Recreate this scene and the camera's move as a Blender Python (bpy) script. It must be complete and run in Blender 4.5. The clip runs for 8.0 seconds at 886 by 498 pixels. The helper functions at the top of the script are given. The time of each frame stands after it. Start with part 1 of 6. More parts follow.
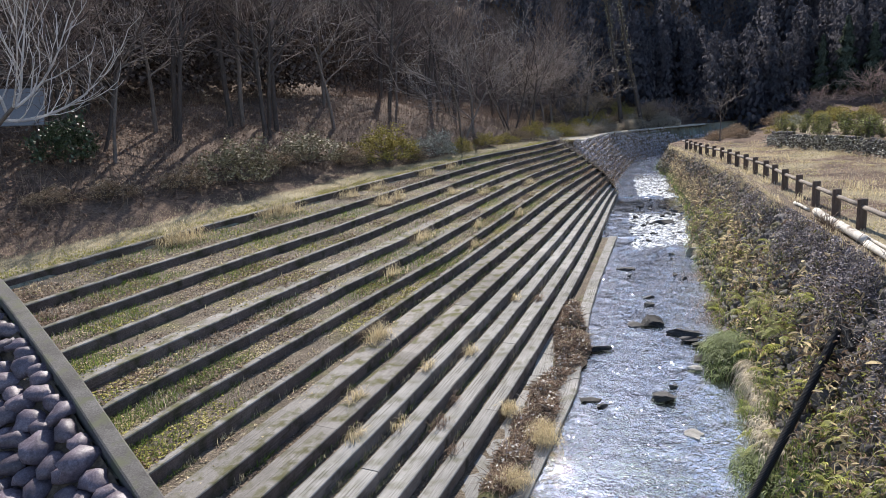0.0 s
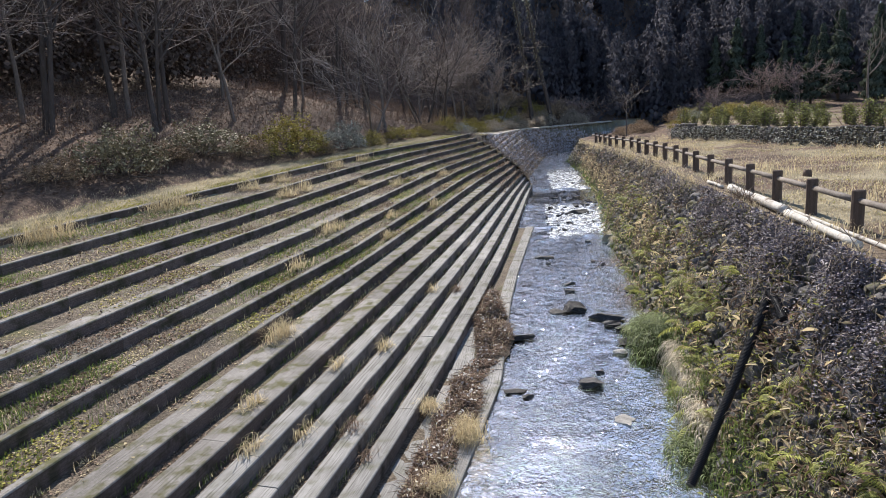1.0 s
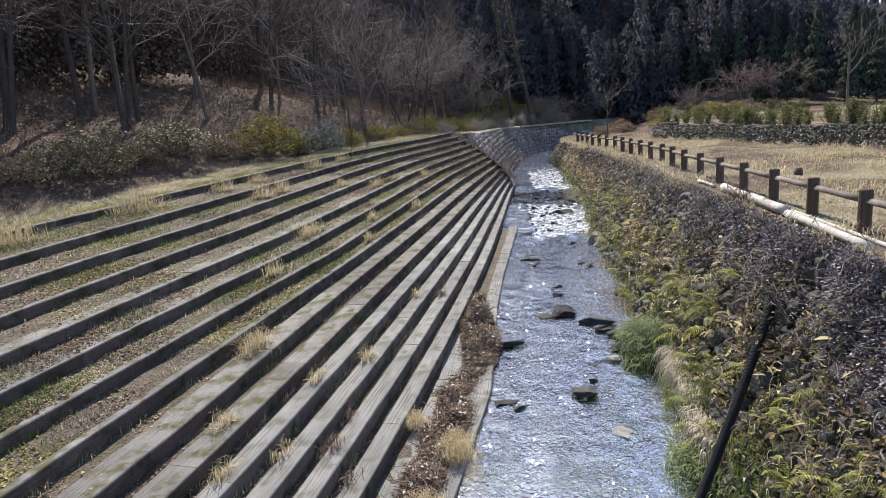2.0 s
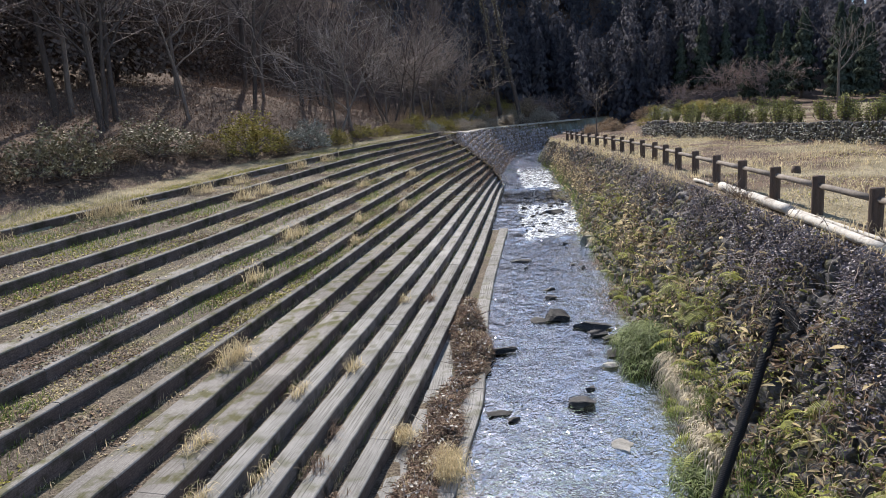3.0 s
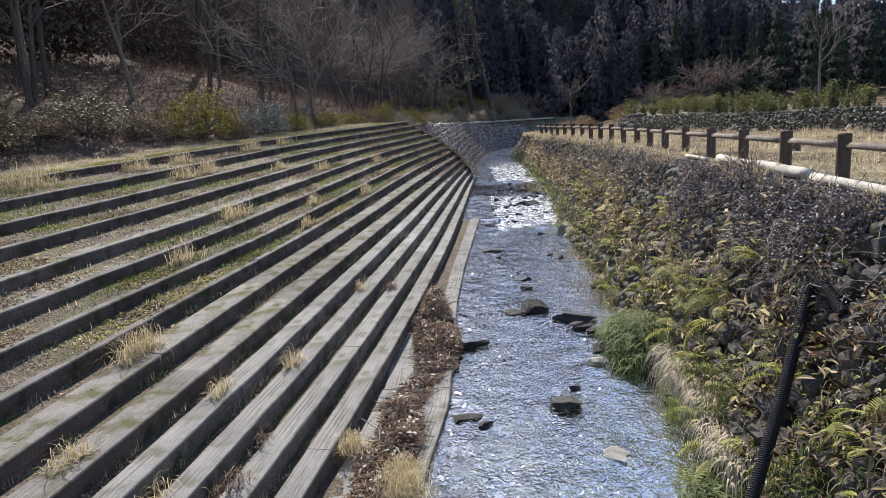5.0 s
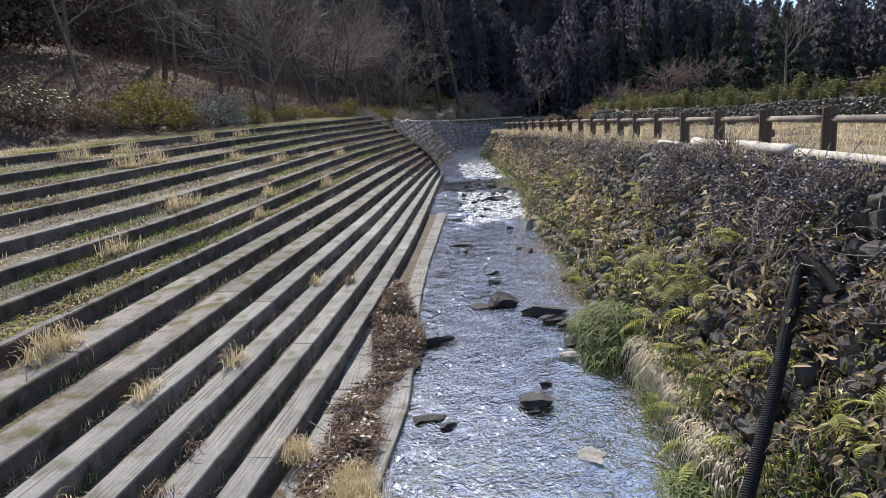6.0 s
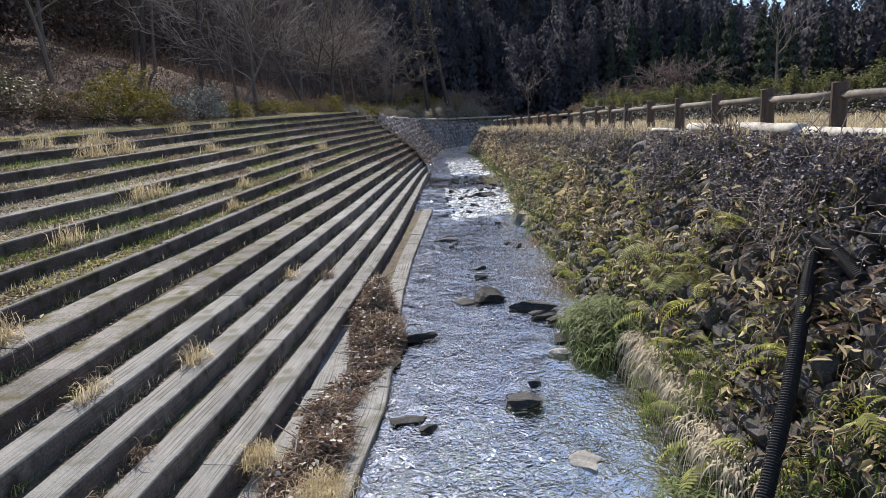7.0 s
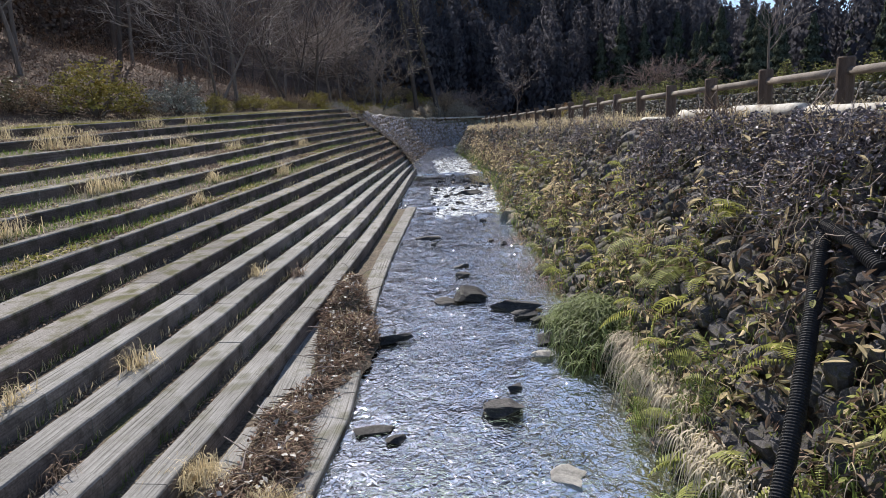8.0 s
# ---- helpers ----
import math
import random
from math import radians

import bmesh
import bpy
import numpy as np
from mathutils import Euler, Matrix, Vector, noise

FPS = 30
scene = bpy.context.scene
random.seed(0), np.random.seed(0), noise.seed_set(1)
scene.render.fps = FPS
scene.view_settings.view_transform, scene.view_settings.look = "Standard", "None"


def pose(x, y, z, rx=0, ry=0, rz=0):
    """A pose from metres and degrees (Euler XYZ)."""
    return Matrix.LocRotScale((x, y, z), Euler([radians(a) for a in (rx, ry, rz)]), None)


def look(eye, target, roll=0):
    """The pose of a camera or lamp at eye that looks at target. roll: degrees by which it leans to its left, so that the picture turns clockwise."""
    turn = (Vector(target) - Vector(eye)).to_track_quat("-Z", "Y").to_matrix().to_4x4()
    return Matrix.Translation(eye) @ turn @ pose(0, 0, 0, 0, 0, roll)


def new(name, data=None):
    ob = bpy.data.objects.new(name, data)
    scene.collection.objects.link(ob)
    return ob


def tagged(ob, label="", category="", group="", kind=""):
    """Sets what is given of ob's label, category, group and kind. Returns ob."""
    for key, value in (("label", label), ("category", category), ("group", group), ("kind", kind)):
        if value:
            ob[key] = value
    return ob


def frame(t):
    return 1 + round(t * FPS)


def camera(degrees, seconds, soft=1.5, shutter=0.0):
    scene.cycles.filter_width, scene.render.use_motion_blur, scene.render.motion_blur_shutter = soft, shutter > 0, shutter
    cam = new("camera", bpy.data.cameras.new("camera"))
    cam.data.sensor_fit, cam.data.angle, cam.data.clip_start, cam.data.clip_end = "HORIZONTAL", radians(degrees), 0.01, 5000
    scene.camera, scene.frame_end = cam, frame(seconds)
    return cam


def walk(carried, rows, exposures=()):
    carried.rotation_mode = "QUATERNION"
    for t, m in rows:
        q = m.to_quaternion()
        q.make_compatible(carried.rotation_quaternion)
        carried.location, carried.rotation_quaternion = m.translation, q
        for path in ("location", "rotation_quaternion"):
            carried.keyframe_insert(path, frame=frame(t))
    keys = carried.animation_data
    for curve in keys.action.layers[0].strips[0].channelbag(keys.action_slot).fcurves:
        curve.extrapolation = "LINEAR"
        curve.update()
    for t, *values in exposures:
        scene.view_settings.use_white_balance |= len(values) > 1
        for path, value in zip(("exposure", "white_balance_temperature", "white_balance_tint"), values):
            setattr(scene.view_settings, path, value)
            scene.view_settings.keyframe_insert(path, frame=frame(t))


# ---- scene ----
cam = camera(71.0, 8.0, soft=0.85)
# seconds, x, y, z, yaw, pitch, roll
PATH = [
    (0.0, 0.000, -0.000, 6.429, 0.02, -10.25, -2.83),
    (0.5, 0.092, 0.962, 5.880, -5.20, -10.10, -2.89),
    (1.0, 0.188, 1.353, 5.649, -7.74, -10.20, -3.28),
    (2.5, 0.138, 2.568, 5.612, -10.22, -10.37, -3.38),
    (3.0, 0.279, 2.880, 5.569, -10.73, -10.38, -3.62),
    (3.5, 0.397, 3.365, 5.321, -11.04, -10.22, -3.44),
    (4.0, 0.539, 3.893, 5.020, -11.14, -10.05, -3.06),
    (4.5, 0.706, 4.388, 4.770, -11.49, -10.06, -2.79),
    (5.0, 0.869, 4.917, 4.509, -13.42, -9.99, -2.77),
    (6.5, 1.463, 6.158, 3.798, -16.76, -9.72, -2.51),
    (7.0, 1.622, 6.506, 3.628, -17.19, -9.63, -2.49),
    (7.5, 1.868, 6.859, 3.483, -17.58, -9.52, -2.43),
    (8.0, 2.161, 7.228, 3.314, -17.98, -9.39, -2.47),
]
walk(cam, [(t, pose(x, y, z, 90 + pitch, 0, yaw) @ pose(0, 0, 0, 0, 0, roll)) for t, x, y, z, yaw, pitch, roll in PATH],
     exposures=[(0.0, 0.66), (1.0, 0.58), (4.0, 0.49), (8.0, 0.35)])

import functools

# ---- world and light ----
SUN_AZ, SUN_EL = radians(0), radians(45)      # azimuth from +y towards +x
world = bpy.data.worlds.new("world")
scene.world = world
world.use_nodes = True
wn = world.node_tree
sky = wn.nodes.new("ShaderNodeTexSky")
sky.sky_type, sky.sun_disc, sky.dust_density = 'NISHITA', False, .3
sky.ozone_density, sky.air_density = 0.0, .7
sky.sun_elevation, sky.sun_rotation = SUN_EL, SUN_AZ
wn.links.new(sky.outputs[0], wn.nodes["Background"].inputs[0])
wn.nodes["Background"].inputs[1].default_value = 0.15
sun = new("sun", bpy.data.lights.new("sun", 'SUN'))
sun.data.energy, sun.data.angle, sun.data.color = 5.0, radians(0.53), (1.0, 0.93, 0.85)
sun.matrix_world = look((math.sin(SUN_AZ) * 60, math.cos(SUN_AZ) * 60, 60 * math.tan(SUN_EL)), (0, 0, 0))

# ---- small helpers ----
rng = np.random.default_rng(7)


def P(a, c, z=0.0):
    """A place from metres along the stream, metres across it (to the right looking upstream) and height."""
    return Vector((0.28 * a + 0.96 * c, 0.96 * a - 0.28 * c, z))


def lerp(x, xs, ys):
    if x <= xs[0]:
        return ys[0]
    for i in range(1, len(xs)):
        if x < xs[i]:
            return ys[i - 1] + (ys[i] - ys[i - 1]) * (x - xs[i - 1]) / (xs[i] - xs[i - 1])
    return ys[-1]


def nz(x, y, z=0.0, s=1.0):
    return noise.noise(Vector((x * s, y * s, z * s)))


def mesh_of(name, verts, faces, mats=(), smooth=False, uv=None, midx=None):
    me = bpy.data.meshes.new(name)
    me.from_pydata([tuple(v) for v in verts], [], [tuple(f) for f in faces])
    for m in mats:
        me.materials.append(m)
    if uv is not None:
        lay = me.uv_layers.new(name="UVMap")
        idx = np.zeros(len(me.loops), dtype=np.int32)
        me.loops.foreach_get("vertex_index", idx)
        lay.data.foreach_set("uv", np.asarray(uv, dtype=np.float32)[idx].ravel())
    if midx is not None:
        me.polygons.foreach_set("material_index", np.asarray(midx, dtype=np.int32))
    if smooth:
        me.polygons.foreach_set("use_smooth", np.ones(len(me.polygons), dtype=bool))
    me.update()
    return me


def put(name, me, parent=None, m=None, label="", category="", group="", kind=""):
    ob = new(name, me)
    if m is not None:
        ob.matrix_basis = m
    if parent is not None:
        ob.parent = parent
    return tagged(ob, label, category, group, kind)


def empty(name, m, label, category, group="", kind=""):
    ob = new(name)
    ob.matrix_basis = Matrix.Translation(m) if isinstance(m, Vector) else m
    ob.empty_display_size = 0.1
    return tagged(ob, label, category, group, kind)


# ---- materials ----
def node(nt, kind, **values):
    n = nt.nodes.new(kind)
    for k, v in values.items():
        n.inputs[k.replace("_", " ")].default_value = v
    return n


def ramp(nt, fac, stops):
    r = nt.nodes.new("ShaderNodeValToRGB")
    el = r.color_ramp.elements
    while len(el) < len(stops):
        el.new(0.5)
    for e, (p, col) in zip(el, stops):
        e.position, e.color = p, (*col, 1)
    nt.links.new(fac, r.inputs[0])
    return r.outputs[0]


def material(name, stops, scale=4.0, fine=40.0, rough=0.85, bump=0.3, depth=0.02, fine_mix=0.5, stretch=None, uv=False,
             rand=0.0, per_island=False, blot=None, spec=0.3, sheen=0.0, trans=0.0):
    """Noise of two scales through a ramp of colours, with fine relief; rand varies the value from piece to piece."""
    ma = bpy.data.materials.new(name)
    ma.use_nodes = True
    nt = ma.node_tree
    b = nt.nodes["Principled BSDF"]
    b.inputs["Roughness"].default_value = rough
    b.inputs["Specular IOR Level"].default_value = spec
    tc = nt.nodes.new("ShaderNodeTexCoord")
    mp = nt.nodes.new("ShaderNodeMapping")
    nt.links.new(tc.outputs["UV" if uv else "Object"], mp.inputs[0])
    if stretch:
        mp.inputs["Scale"].default_value = stretch
    big = node(nt, "ShaderNodeTexNoise", Scale=scale, Detail=4.0, Roughness=0.6)
    small = node(nt, "ShaderNodeTexNoise", Scale=fine, Detail=3.0, Roughness=0.65)
    for n in (big, small):
        nt.links.new(mp.outputs[0], n.inputs["Vector"])
    mix = nt.nodes.new("ShaderNodeMix")
    mix.inputs[0].default_value = fine_mix
    nt.links.new(big.outputs["Fac"], mix.inputs[2])
    nt.links.new(small.outputs["Fac"], mix.inputs[3])
    fac = mix.outputs[0]
    col = ramp(nt, fac, stops)
    if blot:
        bl = node(nt, "ShaderNodeTexNoise", Scale=blot[0], Detail=5.0, Roughness=0.6)
        nt.links.new(tc.outputs["Object"], bl.inputs["Vector"])
        bm_ = ramp(nt, bl.outputs["Fac"], [(blot[1], (0, 0, 0)), (blot[2], (1, 1, 1))])
        mx = nt.nodes.new("ShaderNodeMix")
        mx.data_type = 'RGBA'
        nt.links.new(bm_, mx.inputs[0])
        nt.links.new(col, mx.inputs[6])
        mx.inputs[7].default_value = (*blot[3], 1)
        col = mx.outputs[2]
    if rand:
        src = nt.nodes.new("ShaderNodeNewGeometry").outputs["Random Per Island"] if per_island else nt.nodes.new("ShaderNodeObjectInfo").outputs["Random"]
        hs = nt.nodes.new("ShaderNodeHueSaturation")
        ma_ = nt.nodes.new("ShaderNodeMapRange")
        ma_.inputs[3].default_value, ma_.inputs[4].default_value = 1 - rand, 1 + rand
        nt.links.new(src, ma_.inputs[0])
        nt.links.new(ma_.outputs[0], hs.inputs["Value"])
        nt.links.new(col, hs.inputs["Color"])
        col = hs.outputs[0]
    nt.links.new(col, b.inputs["Base Color"])
    if trans:
        tr = nt.nodes.new("ShaderNodeBsdfTranslucent")
        nt.links.new(col, tr.inputs[0])
        ms = nt.nodes.new("ShaderNodeMixShader")
        ms.inputs[0].default_value = trans
        nt.links.new(b.outputs[0], ms.inputs[1])
        nt.links.new(tr.outputs[0], ms.inputs[2])
        nt.links.new(ms.outputs[0], nt.nodes["Material Output"].inputs[0])
    if bump:
        bp = nt.nodes.new("ShaderNodeBump")
        bp.inputs["Strength"].default_value, bp.inputs["Distance"].default_value = bump, depth
        nt.links.new(fac, bp.inputs["Height"])
        nt.links.new(bp.outputs[0], b.inputs["Normal"])
    return ma


def concrete(name, stops, grain, blot, blot_col, rand):
    """Board-marked concrete: lines along the block, blotches of lichen and dirt, small pits."""
    ma = material(name, stops, scale=1.3, fine=34, rough=.92, bump=.5, depth=.015, rand=rand, blot=(2.4, *blot, blot_col))
    nt = ma.node_tree
    b = nt.nodes["Principled BSDF"]
    old = b.inputs["Base Color"].links[0].from_socket
    tc = nt.nodes.new("ShaderNodeTexCoord")
    mp = nt.nodes.new("ShaderNodeMapping")
    mp.inputs["Scale"].default_value = (1.1, 60, 1)
    nt.links.new(tc.outputs["UV"], mp.inputs[0])
    ln = node(nt, "ShaderNodeTexNoise", Scale=1.0, Detail=3.0, Roughness=.6)
    nt.links.new(mp.outputs[0], ln.inputs["Vector"])
    lines = ramp(nt, ln.outputs["Fac"], [(.38, (.5, .49, .47)), (.5, (.95, .95, .95)), (.7, (1.1, 1.1, 1.1))])
    # grooves left by the boards, on some blocks only
    wv = nt.nodes.new("ShaderNodeTexWave")
    wv.bands_direction = 'Y'
    for k, v in (("Scale", 4.2), ("Distortion", .5), ("Detail", 2.0), ("Detail Scale", 1.5)):
        wv.inputs[k].default_value = v
    nt.links.new(tc.outputs["UV"], wv.inputs["Vector"])
    gr = ramp(nt, wv.outputs["Fac"], [(.02, (.28, .27, .25)), (.2, (1, 1, 1))])
    ms = nt.nodes.new("ShaderNodeMapping")
    ms.inputs["Scale"].default_value = (.35, 3.0, 1)
    nt.links.new(tc.outputs["UV"], ms.inputs[0])
    wh = node(nt, "ShaderNodeTexNoise", Scale=1.0, Detail=3.0, Roughness=.7)
    nt.links.new(ms.outputs[0], wh.inputs["Vector"])
    on = ramp(nt, wh.outputs["Fac"], [(.52, (0, 0, 0)), (.60, (1, 1, 1))])
    mg = nt.nodes.new("ShaderNodeMix")
    mg.data_type, mg.blend_type = 'RGBA', 'MULTIPLY'
    nt.links.new(on, mg.inputs[0])
    nt.links.new(lines, mg.inputs[6])
    nt.links.new(gr, mg.inputs[7])
    lines = mg.outputs[2]
    mx = nt.nodes.new("ShaderNodeMix")
    mx.data_type, mx.blend_type = 'RGBA', 'MULTIPLY'
    mx.inputs[0].default_value = grain
    nt.links.new(old, mx.inputs[6])
    nt.links.new(lines, mx.inputs[7])
    nt.links.new(mx.outputs[2], b.inputs["Base Color"])
    return ma


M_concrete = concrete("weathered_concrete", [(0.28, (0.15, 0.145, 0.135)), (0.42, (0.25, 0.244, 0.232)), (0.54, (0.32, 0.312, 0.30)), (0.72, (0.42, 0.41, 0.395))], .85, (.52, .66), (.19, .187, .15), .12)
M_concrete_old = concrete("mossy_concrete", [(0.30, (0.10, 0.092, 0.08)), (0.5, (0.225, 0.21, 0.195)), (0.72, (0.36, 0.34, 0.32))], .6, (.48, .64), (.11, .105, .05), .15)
# the riser concretes carry the risers' shade in their colour, besides real stains
M_riser = concrete("shade_and_stain_concrete", [(0.28, (0.075, 0.061, 0.053)), (0.5, (0.21, 0.18, 0.162)), (0.75, (0.39, 0.345, 0.315))], .5, (.5, .68), (.06, .054, .042), .2)
M_riser_old = concrete("shade_and_black_stain_concrete", [(0.28, (0.044, 0.032, 0.028)), (0.5, (0.125, 0.094, 0.082)), (0.75, (0.26, 0.205, 0.18))], .5, (.5, .66), (.05, .045, .025), .2)
M_cap = concrete("dark_cap_concrete", [(0.28, (0.038, 0.035, 0.032)), (0.5, (0.105, 0.098, 0.092)), (0.75, (0.21, 0.20, 0.19))], .3, (.5, .64), (.11, .112, .075), .1)
M_soil = material("leafy_soil", [(0.3, (0.035, 0.026, 0.018)), (0.45, (0.10, 0.078, 0.057)), (0.58, (0.18, 0.145, 0.108)), (0.75, (0.31, 0.265, 0.205))],
                  scale=2.5, fine=20, bump=1.0, depth=0.08, fine_mix=0.65, blot=(0.9, 0.52, 0.66, (0.12, 0.115, 0.05)))
M_ground = material("dry_grass_ground", [(0.25, (0.10, 0.075, 0.045)), (0.45, (0.26, 0.20, 0.11)), (0.6, (0.40, 0.33, 0.19)), (0.8, (0.50, 0.43, 0.27))],
                    scale=0.35, fine=9, bump=1.0, depth=0.08, fine_mix=0.55)
M_litter = material("leaf_litter", [(0.25, (0.035, 0.026, 0.018)), (0.5, (0.10, 0.072, 0.05)), (0.75, (0.21, 0.15, 0.10))],
                    scale=0.5, fine=10, bump=1.0, depth=0.1, fine_mix=0.6)
M_bed = material("stony_bed", [(0.25, (0.09, 0.10, 0.08)), (0.5, (0.27, 0.29, 0.24)), (0.75, (0.55, 0.56, 0.47))], scale=2.5, fine=9, bump=1.0, depth=0.05, rand=.5, per_island=True)
M_rock = material("river_rock", [(0.25, (0.014, 0.014, 0.016)), (0.5, (0.038, 0.037, 0.04)), (0.8, (0.12, 0.118, 0.118))], scale=3, fine=26, bump=0.8, depth=0.03, rand=0.35, rough=0.75)
M_post = material("dark_wood", [(0.25, (0.05, 0.035, 0.028)), (0.5, (0.115, 0.082, 0.065)), (0.8, (0.20, 0.15, 0.12))], scale=3, fine=30, stretch=(6, 6, 0.6), bump=0.6, depth=0.015, rand=0.15)
M_rail = material("grey_wood", [(0.25, (0.10, 0.08, 0.065)), (0.5, (0.22, 0.19, 0.165)), (0.8, (0.40, 0.36, 0.33))], scale=3, fine=30, stretch=(2, 2, 2), bump=0.6, depth=0.015, rand=0.15)
M_hillwood = material("brown_hill_foliage", [(0.25, (0.085, 0.066, 0.056)), (0.5, (0.14, 0.11, 0.094)), (0.8, (0.21, 0.168, 0.143))], scale=0.5, fine=4, bump=0, rand=0.4, per_island=True, rough=1.0, spec=0.0)
# far cedar leaves paled to an even blue-grey: distance haze put into the colour
M_forest = material("hazed_far_foliage", [(0.25, (0.095, 0.092, 0.112)), (0.5, (0.118, 0.116, 0.135)), (0.8, (0.14, 0.14, 0.155))], scale=0.5, fine=4, bump=0, rand=0.2, per_island=True, rough=1.0, spec=0.0, trans=.5)

wat = bpy.data.materials.new("stream_water")
wat.use_nodes = True
wt = wat.node_tree
wb = wt.nodes["Principled BSDF"]
wb.inputs["Base Color"].default_value = (0.70, 0.88, 0.81, 1)
wb.inputs["Roughness"].default_value = 0.015
wb.inputs["Specular IOR Level"].default_value = 0.22
wb.inputs["IOR"].default_value = 1.33
wb.inputs["Transmission Weight"].default_value = 1.0
wtc = wt.nodes.new("ShaderNodeTexCoord")
w1 = node(wt, "ShaderNodeTexNoise", Scale=2.4, Detail=2.0, Roughness=0.5, Distortion=1.2)
w2 = node(wt, "ShaderNodeTexNoise", Scale=7.5, Detail=2.5, Roughness=0.5, Distortion=1.8)
for n in (w1, w2):
    wt.links.new(wtc.outputs["Object"], n.inputs["Vector"])
wad = wt.nodes.new("ShaderNodeMath")
wad.operation = 'MULTIPLY_ADD'
wt.links.new(w1.outputs["Fac"], wad.inputs[0])
wad.inputs[1].default_value = 1.1
wt.links.new(w2.outputs["Fac"], wad.inputs[2])
wbp = wt.nodes.new("ShaderNodeBump")
wbp.inputs["Strength"].default_value, wbp.inputs["Distance"].default_value = 1.0, 0.045
wt.links.new(wad.outputs[0], wbp.inputs["Height"])
wt.links.new(wbp.outputs[0], wb.inputs["Normal"])
wvs = wt.nodes.new("ShaderNodeVertexColor")
wvs.layer_name = "foam_glint"
wsp = wt.nodes.new("ShaderNodeSeparateColor")
wt.links.new(wvs.outputs[0], wsp.inputs[0])
wt.links.new(wsp.outputs[1], wbp.inputs["Strength"])
# white water where the stream breaks over stones, and white for sparkles on the run
wfn = node(wt, "ShaderNodeTexNoise", Scale=3.6, Detail=7.0, Roughness=0.8, Distortion=1.2)
wt.links.new(wtc.outputs["Object"], wfn.inputs["Vector"])
wfm = wt.nodes.new("ShaderNodeMath")
wfm.operation = 'MULTIPLY'
wt.links.new(wfn.outputs["Fac"], wfm.inputs[0])
wt.links.new(wsp.outputs[0], wfm.inputs[1])
wfr = ramp(wt, wfm.outputs[0], [(0.46, (0, 0, 0)), (0.60, (1, 1, 1))])
wfo = wt.nodes.new("ShaderNodeBsdfDiffuse")
wfo.inputs[0].default_value = (0.80, 0.84, 0.86, 1)
wms = wt.nodes.new("ShaderNodeMixShader")
wt.links.new(wfr, wms.inputs[0])
wt.links.new(wb.outputs[0], wms.inputs[1])
wt.links.new(wfo.outputs[0], wms.inputs[2])
wt.links.new(wms.outputs[0], wt.nodes["Material Output"].inputs[0])
M_water = wat


def land_material():
    """Dry grass, leaf litter and stream bed in one, by the cover laid on the ground."""
    ma = bpy.data.materials.new("valley_ground")
    ma.use_nodes = True
    nt = ma.node_tree
    b = nt.nodes["Principled BSDF"]
    b.inputs["Roughness"].default_value = .95
    b.inputs["Specular IOR Level"].default_value = .2
    tc = nt.nodes.new("ShaderNodeTexCoord")
    big = node(nt, "ShaderNodeTexNoise", Scale=.5, Detail=6.0, Roughness=.65)
    fine = node(nt, "ShaderNodeTexNoise", Scale=9.0, Detail=5.0, Roughness=.7)
    for q in (big, fine):
        nt.links.new(tc.outputs["Object"], q.inputs["Vector"])
    mix = nt.nodes.new("ShaderNodeMix")
    mix.inputs[0].default_value = .55
    nt.links.new(big.outputs["Fac"], mix.inputs[2])
    nt.links.new(fine.outputs["Fac"], mix.inputs[3])
    fac = mix.outputs[0]
    grass = ramp(nt, fac, [(0.34, (0.09, 0.075, 0.045)), (0.45, (0.21, 0.178, 0.11)), (0.56, (0.33, 0.285, 0.19)), (0.70, (0.46, 0.41, 0.29))])
    litter = ramp(nt, fac, [(0.3, (0.03, 0.02, 0.016)), (0.46, (0.09, 0.062, 0.048)), (0.64, (0.24, 0.168, 0.125))])
    bed = ramp(nt, fac, [(0.3, (0.07, 0.08, 0.06)), (0.5, (0.23, 0.255, 0.21)), (0.7, (0.48, 0.50, 0.42))])
    at = nt.nodes.new("ShaderNodeVertexColor")
    at.layer_name = "cover"
    sp = nt.nodes.new("ShaderNodeSeparateColor")
    nt.links.new(at.outputs[0], sp.inputs[0])
    ad = nt.nodes.new("ShaderNodeMath")
    ad.operation = 'MULTIPLY_ADD'
    nt.links.new(fine.outputs["Fac"], ad.inputs[0])
    ad.inputs[1].default_value = 1.4
    nt.links.new(sp.outputs[0], ad.inputs[2])
    lim = ramp(nt, ad.outputs[0], [(0.85, (0, 0, 0)), (1.0, (1, 1, 1))])
    src = grass
    for f, other in ((lim, litter), (sp.outputs[1], bed)):
        mx = nt.nodes.new("ShaderNodeMix")
        mx.data_type = 'RGBA'
        nt.links.new(f, mx.inputs[0])
        nt.links.new(src, mx.inputs[6])
        nt.links.new(other, mx.inputs[7])
        src = mx.outputs[2]
    nt.links.new(src, b.inputs["Base Color"])
    bp = nt.nodes.new("ShaderNodeBump")
    bp.inputs["Strength"].default_value, bp.inputs["Distance"].default_value = 1.0, .12
    nt.links.new(fac, bp.inputs["Height"])
    nt.links.new(bp.outputs[0], b.inputs["Normal"])
    return ma


M_land = land_material()

# ---- the lie of the land, by metres along (a) and across (c) the stream ----
A_END = 44.6                                   # upstream end of the stepped bank
G_N = (0, 0, .55, 1.1, 1.65, 2.2, 2.95, 3.9, 4.9, 5.9, 6.95, 8.25, 9.6, 11.05, 12.7)


def water_z(a):
    return lerp(a, (-40, 12, 15, 19.8, 34, 60, 90), (-2.6, -0.74, -0.55, -0.19, 0.90, 2.85, 4.4))


